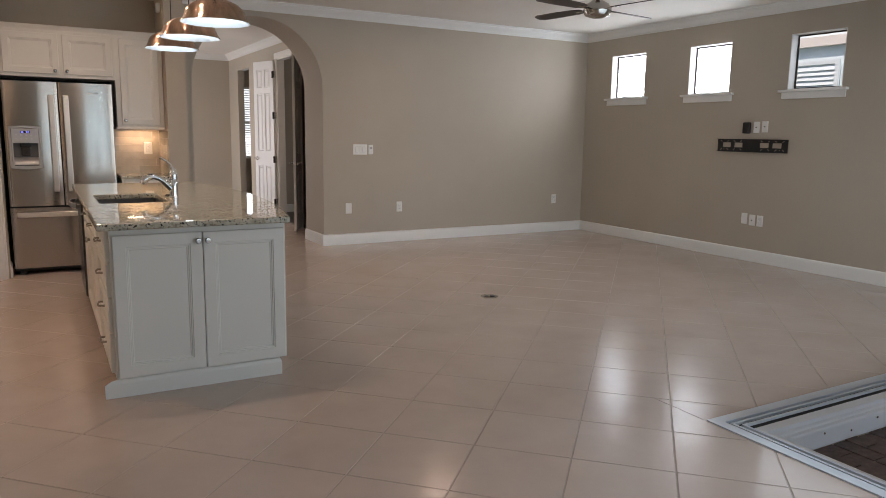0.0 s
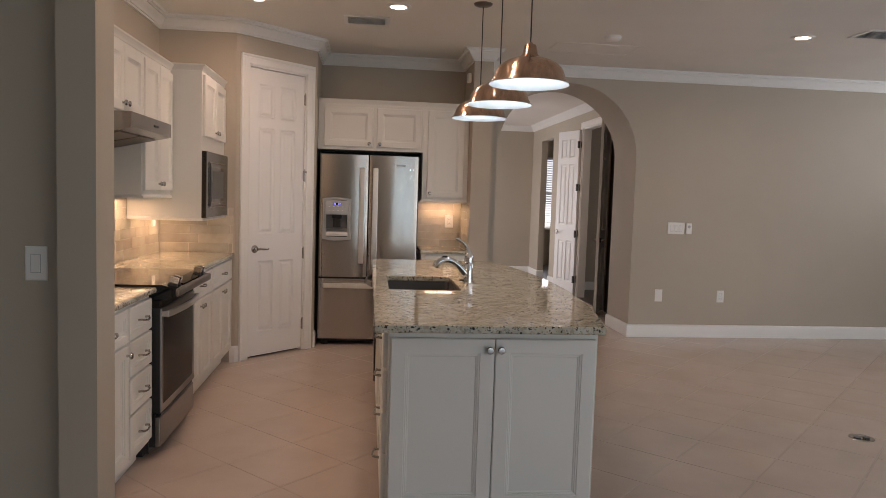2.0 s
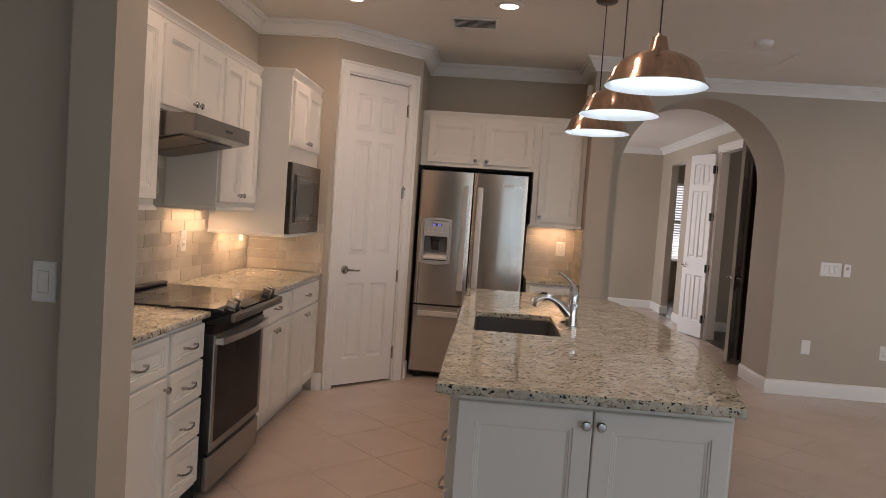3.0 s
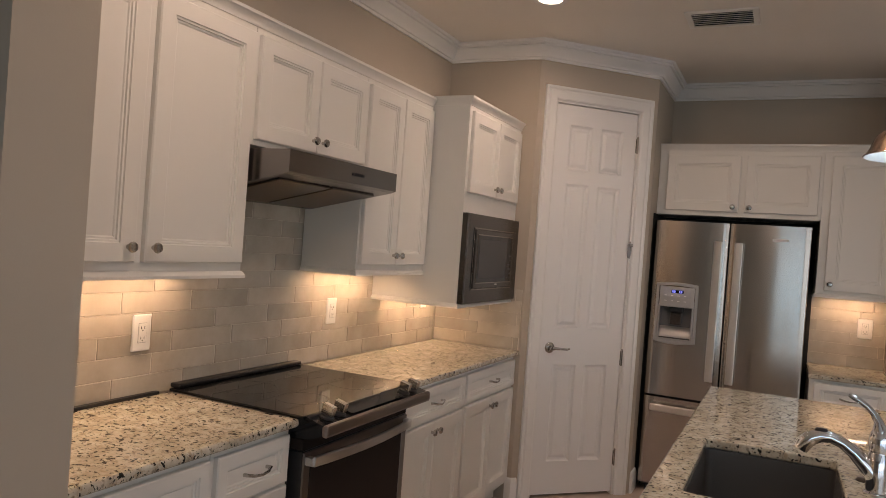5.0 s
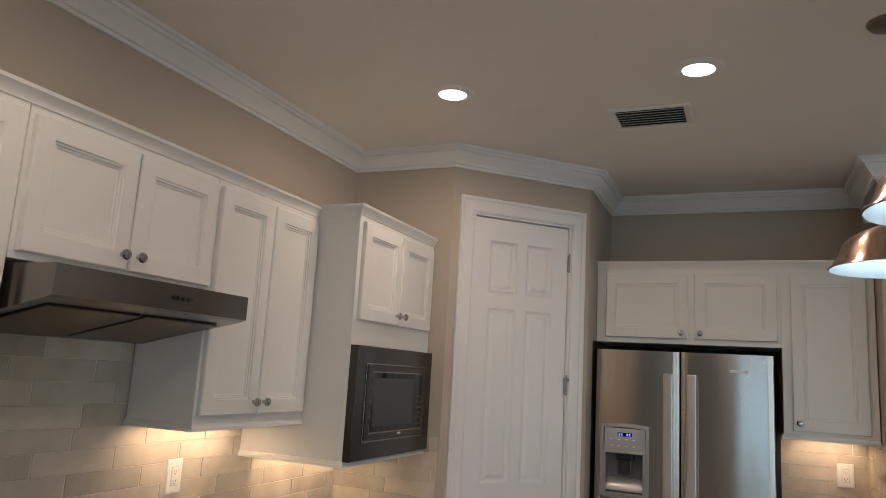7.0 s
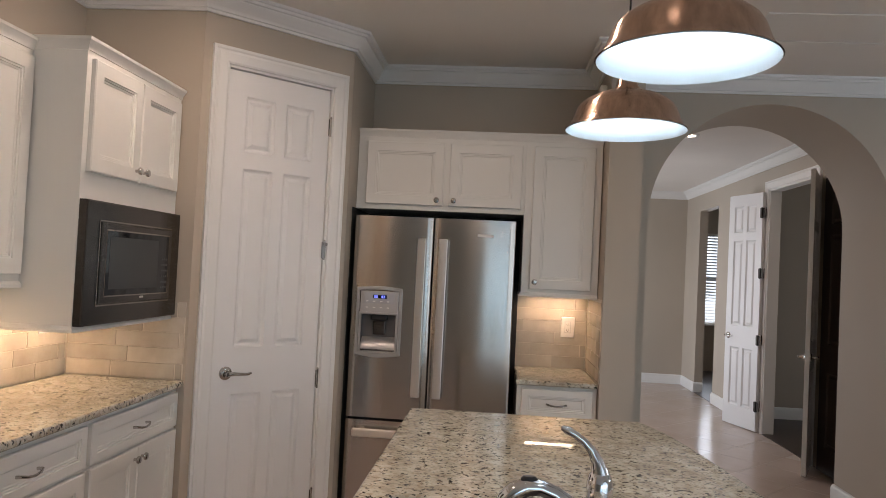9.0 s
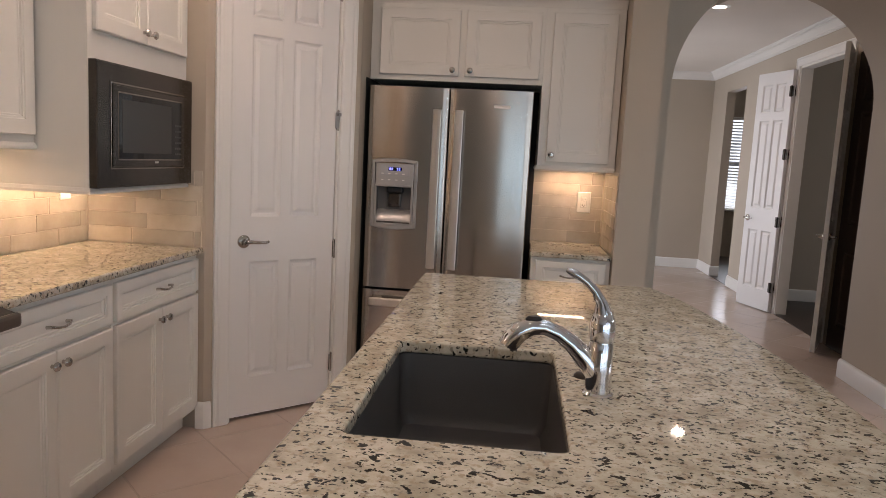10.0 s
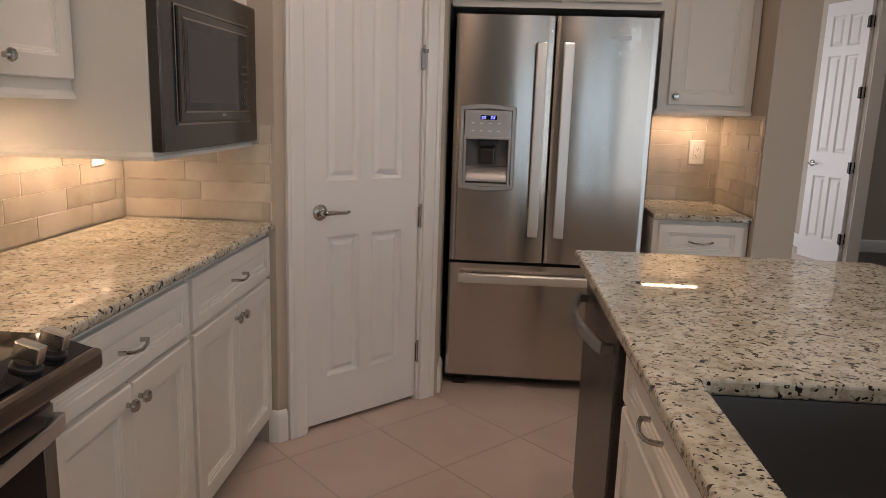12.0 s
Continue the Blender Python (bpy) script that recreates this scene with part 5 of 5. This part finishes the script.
pts = [(0.17, -0.035), (0.24, -0.055), (0.50, -0.066), (0.71, -0.062), (0.75, -0.04), (0.76, 0.0), (0.75, 0.04), (0.71, 0.062), (0.50, 0.066), (0.24, 0.055), (0.17, 0.035)]
a = [bm.verts.new((x, y, 0.003)) for x, y in pts]
b = [bm.verts.new((x, y, -0.003)) for x, y in pts]
bm.faces.new(a)
bm.faces.new(b[::-1])
for i in range(len(pts)):
    j = (i + 1) % len(pts)
    bm.faces.new((a[j], a[i], b[i], b[j]))
FAN0 = 9
bl = mesh_of("blade", bm, BLADE)
ir = mesh_of("blade_iron", boxes((0.09, 0.24, -0.018, 0.018, -0.008, -0.003), bevel=0.002), NICKEL)
for k in range(4):
    m = pose(0, 0, -0.285, 0, 0, FAN0 + 90 * k) @ pose(0, 0, 0, 11)
    for nm, me in (("blade", bl), ("blade_iron", ir)):
        o = new(nm, me)
        o.parent = fan
        o.matrix_local = m

# ---- switches, outlets and wall fittings ----
def plate(m, w, h, kind, label, cat="outlet", group=""):
    """A cover plate; local front is -y, centred."""
    p = thing("switch_plate" if kind in ("rocker", "blank") else "outlet_plate", m, label, cat, group)
    part("cover", nested(bmesh.new(), -w / 2, w / 2, -h / 2, h / 2, [(0, 0), (0, -0.004), (0.003, -0.007), (0.006, -0.0075)]), PLATE, p)
    n = max(1, round(w / 0.07))
    for k in range(n):
        cx = (k - (n - 1) / 2) * 0.046
        if kind == "rocker":
            # grey rim draws the shadow line round the rocker
            part("rocker_shade_line", boxes((cx - 0.0182, cx + 0.0182, -0.0080, -0.0070, -0.0352, 0.0352)), GREYSTICK, p)
            part("rocker", nested(bmesh.new(), cx - 0.016, cx + 0.016, -0.033, 0.033, [(0, -0.007), (0, -0.010), (0.002, -0.0115)], False), PLATE, p)
        elif kind == "duplex":
            # shadow line round the outlet face, drawn as a grey rim
            part("face_shade_line", boxes((cx - 0.0182, cx + 0.0182, -0.0080, -0.0070, -0.0350, 0.0350)), GREYSTICK, p)
            f = part("face", nested(bmesh.new(), cx - 0.0165, cx + 0.0165, -0.033, 0.033, [(0, -0.007), (0, -0.009), (0.002, -0.0095)], False), PLATE, p)
            for sz in (-0.018, 0.018):
                part("slots", boxes((cx - 0.008, cx - 0.006, -0.0102, -0.0094, sz - 0.004, sz + 0.005), (cx + 0.006, cx + 0.008, -0.0102, -0.0094, sz - 0.004, sz + 0.005), (cx - 0.002, cx + 0.002, -0.0102, -0.0094, sz - 0.011, sz - 0.007)), BLACK, f)
        elif kind == "jack":
            part("jack", lathe(bmesh.new(), [(0, 0.012), (0.004, 0.012), (0.006, 0.0), (0.009, 0.0)], Matrix.Translation((cx, -0.007, 0)) @ pose(0, 0, 0, 90), 12), BRONZE, p)
    return p


def on_back(x, z):
    return pose(x, YB, z)


def on_window(y, z):
    return pose(XW, y, z, 0, 0, -90)


plate(pose(-0.005, 4.745, 1.135), 0.078, 0.128, "rocker", "white rocker light switch on the partition", "switch")
plate(on_back(4.465, 1.165), 0.185, 0.125, "rocker", "white four-gang switch plate on the living room wall", "switch")
th = thing("thermostat", on_back(4.60, 1.165), "small white thermostat sensor with grey window", "thermostat")
part("housing", boxes((-0.032, 0.032, -0.022, 0.0, -0.058, 0.058), bevel=0.006), PLATE, th)
part("window", lathe(bmesh.new(), [(0, 0.003), (0.014, 0.002), (0.016, 0)], Matrix.Translation((0, -0.022, 0.02)) @ pose(0, 0, 0, 90), 16), GREYSTICK, th)
LG = "living room outlets"
plate(on_back(4.31, 0.445), 0.078, 0.128, "blank", "white blank cover plate low on the wall", "outlet", LG)
plate(on_back(5.00, 0.445), 0.078, 0.128, "duplex", "white duplex outlet low on the wall", "outlet", LG)
plate(on_back(7.47, 0.47), 0.078, 0.128, "duplex", "white duplex outlet near the corner", "outlet", LG)
for y, z, kind in ((6.38, 0.475, "blank"), (6.275, 0.465, "jack"), (6.175, 0.465, "duplex")):
    plate(on_window(y, z), 0.075, 0.122, kind, "white cover plate low on the window wall", "outlet", LG)
for y, z, kind in ((6.315, 1.495, "jack"), (6.21, 1.50, "jack")):
    plate(on_window(y, z), 0.075, 0.122, kind, "white cable plate above the television bracket", "outlet", LG)
sb = thing("wall_speaker_box", on_window(6.425, 1.488), "small black box on the wall", "speaker")
part("housing", boxes((-0.042, 0.042, -0.05, 0.0, -0.062, 0.062), bevel=0.012), BLACK, sb)
tv = thing("television_bracket", on_window(6.36, 1.292), "black slotted steel television wall bracket", "bracket")
bm = bmesh.new()
xs = [-0.45]
for c0 in (-0.327, -0.17, 0.165, 0.322):
    xs += [c0 - 0.058, c0 + 0.058]
xs.append(0.45)
for k in range(0, len(xs), 2):
    box(bm, xs[k], xs[k + 1], -0.016, -0.004, -0.022, 0.032)
box(bm, -0.45, 0.45, -0.016, -0.004, 0.032, 0.066)
box(bm, -0.45, 0.45, -0.016, -0.004, -0.066, -0.022)
part("plate", bm, BLACK, tv)
part("lip", boxes((-0.45, 0.45, -0.030, -0.004, 0.066, 0.072), (-0.45, 0.45, -0.030, -0.004, -0.072, -0.066)), BLACK, tv)
SLOT = material("wall_tone_slot", (0.30, 0.265, 0.23), 0.7)
for k in range(10):
    if k not in (4, 5):
        s = part("slot", boxes((-0.016, 0.016, -0.0166, -0.0161, -0.004, 0.004)), SLOT, tv)
        s.matrix_local = pose(-0.40 + k * 0.089, 0, -0.044, 0, 35 if k % 2 else -35)
        s = part("slot", boxes((-0.014, 0.014, -0.0166, -0.0161, -0.004, 0.004)), SLOT, tv)
        s.matrix_local = pose(-0.40 + k * 0.089, 0, 0.049, 0, -35 if k % 2 else 35)
for bx in (-0.36, 0.36):
    part("bolt", lathe(bmesh.new(), [(0, 0.006), (0.006, 0.005), (0.008, 0)], Matrix.Translation((bx, -0.016, -0.045)) @ pose(0, 0, 0, 90), 10), NICKEL, tv)

# outlets over the worktops
KG = "kitchen outlets"
BS = 0.009   # face of the wall tiles
plate(pose(XR + BS, 5.62, 1.14, 0, 0, 90), 0.078, 0.128, "duplex", "white duplex outlet on the tiled backsplash", "outlet", KG)
plate(pose(XR + BS, 6.77, 1.155, 0, 0, 90), 0.078, 0.128, "duplex", "white duplex outlet on the tiled backsplash", "outlet", KG)
plate(pose(XR + BS, 7.76, 1.18, 0, 0, 90), 0.078, 0.118, "blank", "white cover plate in the backsplash corner", "outlet", KG)
plate(pose(2.04, YB - BS, 1.172), 0.085, 0.128, "duplex", "white duplex outlet in the refrigerator alcove", "outlet", KG)
sn = thing("alarm_sensor", pose(2.165, 8.80, 2.555, 0, 0, -90), "small cream motion sensor high on the wall", "sensor")
part("housing", boxes((-0.03, 0.03, -0.04, 0.0, -0.045, 0.045), bevel=0.010), PLATE, sn)

# floor outlet in the living room
fo = thing("floor_outlet", pose(4.32, 6.03, 0.002), "round metal floor outlet with open lids", "outlet")
part("ring", lathe(bmesh.new(), [(0, 0.002), (0.055, 0.002), (0.062, 0.005), (0.072, 0.003), (0.074, 0)], Matrix.Identity(4), 30), NICKEL, fo, "", True)
for sx in (-0.03, 0.03):
    part("lid", lathe(bmesh.new(), [(0, 0.0062), (0.020, 0.006), (0.021, 0.003)], Matrix.Translation((sx, 0, 0)), 18), BLACK, fo, "dark socket lid")

# under-cabinet strips
def strip(m, w, watts):
    s = thing("under_cabinet_light", m, "slim lit led bar under the wall cabinet", "light", "under-cabinet lights")
    part("housing", boxes((-w / 2, w / 2, -0.02, 0.02, 0.006, 0.016)), PLATE, s)
    part("lens", boxes((-w / 2 + 0.01, w / 2 - 0.01, -0.009, 0.009, 0.002, 0.006)), STRIP, s, "glowing lens")
    area_lamp("strip_glow", m, w, 0.018, watts, WARM, 160)


strip(pose(XR + 0.085, 5.325, UZ0 - 0.0165, 0, 0, 90), 0.86, STRIP_WATTS * 1.15)
strip(pose(XR + 0.085, 6.79, UZ0 - 0.0165, 0, 0, 90), 0.50, STRIP_WATTS * 0.9)
strip(pose(XR + 0.08, 7.56, MZ0 - 0.017, 0, 0, 90), 0.62, STRIP_WATTS * 0.8)
strip(pose(1.945, YB - 0.09, 1.388 - 0.0165), 0.30, STRIP_WATTS * 0.6)

# ---- wall tiles: one object each ----
tile_mesh = {}


def bevelled_slab(w, h, t, name, mat, b=0.0012):
    """A thin tile lying in the xz plane, front towards -y, with eased edges; 14 faces."""
    key = (round(w, 3), round(h, 3), name)
    if key not in tile_mesh:
        tile_mesh[key] = mesh_of(name, nested(bmesh.new(), 0, w, 0, h, [(0, 0), (0, -t + b), (b, -t)], False, True), mat)
    return tile_mesh[key]


TP, TLEN, TJ = 0.0735, 0.315, 0.0018
rng_t = random.Random(4)


def tile_field(bed, m, length, z0, z1, offset):
    """Courses of long tiles in broken bond on one wall; m puts local x along the wall."""
    row, z = 0, z0
    while z < z1 - 0.012:
        h = min(TP, z1 - z) - TJ
        x = -((offset + row * 0.5 * TLEN + rng_t.uniform(-0.05, 0.05)) % TLEN)
        while x < length - 0.012:
            a, b = max(0.0, x), min(length, x + TLEN) - TJ
            if b - a > 0.015:
                o = new("tile", bevelled_slab(round(b - a, 2), h, 0.0048, "tile", WALLTILE))
                o.parent = bed
                o.matrix_world = m @ Matrix.Translation((a, rng_t.uniform(-0.0006, 0.0006), z))
            x += TLEN
        z += TP
        row += 1


bed = structure("backsplash_1", boxes((XR, XR + 0.003, 4.86, YR, CT1, 1.375), (XR, XR + 0.003, 5.776, 6.508, 1.375, 1.66)), WALLGROUT, "cream stone tile backsplash behind the range", "backsplash")
rm = pose(XR + 0.001, 4.86, 0, 0, 0, 90)
tile_field(bed, rm, YR - 4.86 - 0.01, CT1 + 0.001, CT1 + 0.001 + 6 * TP, 0.0)
tile_field(bed, pose(XR + 0.001, 5.778, 0, 0, 0, 90), 0.73, CT1 + 0.001 + 6 * TP, 1.655, 0.1)
bed = structure("backsplash_2", boxes((XR + 0.01, 0.122, YR - 0.003, YR, CT1, 1.275)), WALLGROUT, "cream stone tile backsplash beside the pantry", "backsplash")
tile_field(bed, pose(XR + 0.01, YR - 0.001, 0), 0.122 - XR - 0.01, CT1 + 0.001, CT1 + 0.001 + 5 * TP, 0.12)
bed = structure("backsplash_3", boxes((1.70, 2.165, YB - 0.003, YB, CT1, 1.372)), WALLGROUT, "cream stone tile backsplash in the refrigerator alcove", "backsplash")
tile_field(bed, pose(1.70, YB - 0.001, 0), 0.455, CT1 + 0.001, CT1 + 0.001 + 6 * TP, 0.05)
bed = structure("backsplash_4", boxes((2.162, 2.165, 8.62, YB - 0.01, CT1, 1.372)), WALLGROUT, "cream stone tile backsplash on the alcove side", "backsplash")
tile_field(bed, pose(2.164, YB - 0.01, 0, 0, 0, -90), YB - 0.01 - 8.62, CT1 + 0.001, CT1 + 0.001 + 6 * TP, 0.2)

# ---- lanai pavers ----
bm = bmesh.new()
for i in range(42):
    for j in range(30):
        x, y = SX + 0.24 + i * 0.105, SY - 0.24 - (j + 1) * 0.21 + (0.105 if i % 2 else 0)
        if x > 8 or y < -2.2:
            continue
        box(bm, x, x + 0.098, y, min(y + 0.203, SY - 0.242), -0.18, -0.16 + 0.002 * ((i * 7 + j * 3) % 3))
pv = structure("lanai_pavers", bm, PAVER, "dark red brick pavers on the lanai", "pavement")
pv["kind"] = "stuff"

# ---- floor tiles, laid diagonally ----
P, U0, V0, J = 0.43, 4.39, 0.22, 0.004


def clip(poly, axis, value, keep_less):
    out = []
    for a, b in zip(poly, poly[1:] + poly[:1]):
        ia, ib = (a[axis] <= value) == keep_less, (b[axis] <= value) == keep_less
        if ia:
            out.append(a)
        if ia != ib:
            t = (value - a[axis]) / (b[axis] - a[axis])
            out.append((a[0] + t * (b[0] - a[0]), a[1] + t * (b[1] - a[1])))
    return out


def tile_poly(bm, poly, z=0.0, d=0.006, b=0.0025):
    c = Vector((sum(p[0] for p in poly) / len(poly), sum(p[1] for p in poly) / len(poly)))
    rings = []
    for inset, h in ((0, z - d), (0, z - b), (b * 1.4, z)):
        ring = []
        for p in poly:
            v = Vector(p) - c
            v *= max(0.0, 1 - inset / max(v.length, 1e-3))
            ring.append(bm.verts.new((c.x + v.x, c.y + v.y, h)))
        rings.append(ring)
    for r, s in zip(rings, rings[1:]):
        for i in range(len(r)):
            j = (i + 1) % len(r)
            bm.faces.new((r[i], r[j], s[j], s[i]))
    bm.faces.new(rings[-1])


whole = bmesh.new()
hw = (P - J) / 2
tile_poly(whole, [(0, -hw * 2 ** 0.5), (hw * 2 ** 0.5, 0), (0, hw * 2 ** 0.5), (-hw * 2 ** 0.5, 0)])
whole = mesh_of("tile", whole, FLOORTILE)
rest = bmesh.new()
cells = []
for i in range(-40, 60):
    for j in range(-60, 60):
        u, v = U0 + (i + 0.5) * P, V0 + (j + 0.5) * P
        x, y = (u - v) * c45, (u + v) * c45
        r = hw * 2 ** 0.5
        if x < -3.3 or x > XW + 0.3 or y < -2.4 or y > 15.5 or (x > 4.35 and y > YB + 0.35) or (x < XR - 0.35 and y > 4.9) or (x > SX + r and y < SY - r):
            continue
        poly = [(x, y - r), (x + r, y), (x, y + r), (x - r, y)]
        cut = (x + r > SX and y - r < SY) or (x + r > HX and y + r > AD) or y + r > 15.35
        cells.append((x, y, poly, cut))
near = sorted((c for c in cells if not c[3]), key=lambda c: math.hypot(c[0] - 1.9, (c[1] - 5.2) * 0.8))[:290]
near_keys = {(c[0], c[1]) for c in near}
for x, y, poly, cut in cells:
    if (x, y) in near_keys:
        o = new("tile", whole)
        o.parent = floor
        o.location = (x, y, random.uniform(-0.0004, 0.0004))
    elif cut:
        if y < AD - 0.4:
            left = clip(poly, 0, SX - 0.002, True)
            right = clip(clip(poly, 0, SX - 0.002, False), 1, SY + 0.002, False)
        else:
            left, right = clip(clip(poly, 0, HX - 0.002, True), 1, 15.3, True), []
        for pl in (left, right):
            if len(pl) > 2:
                tile_poly(rest, pl)
    else:
        tile_poly(rest, poly)
tagged(part("floor_tiles", rest, FLOORTILE, floor), "beige porcelain floor tiles laid diagonally", "", "", "stuff")
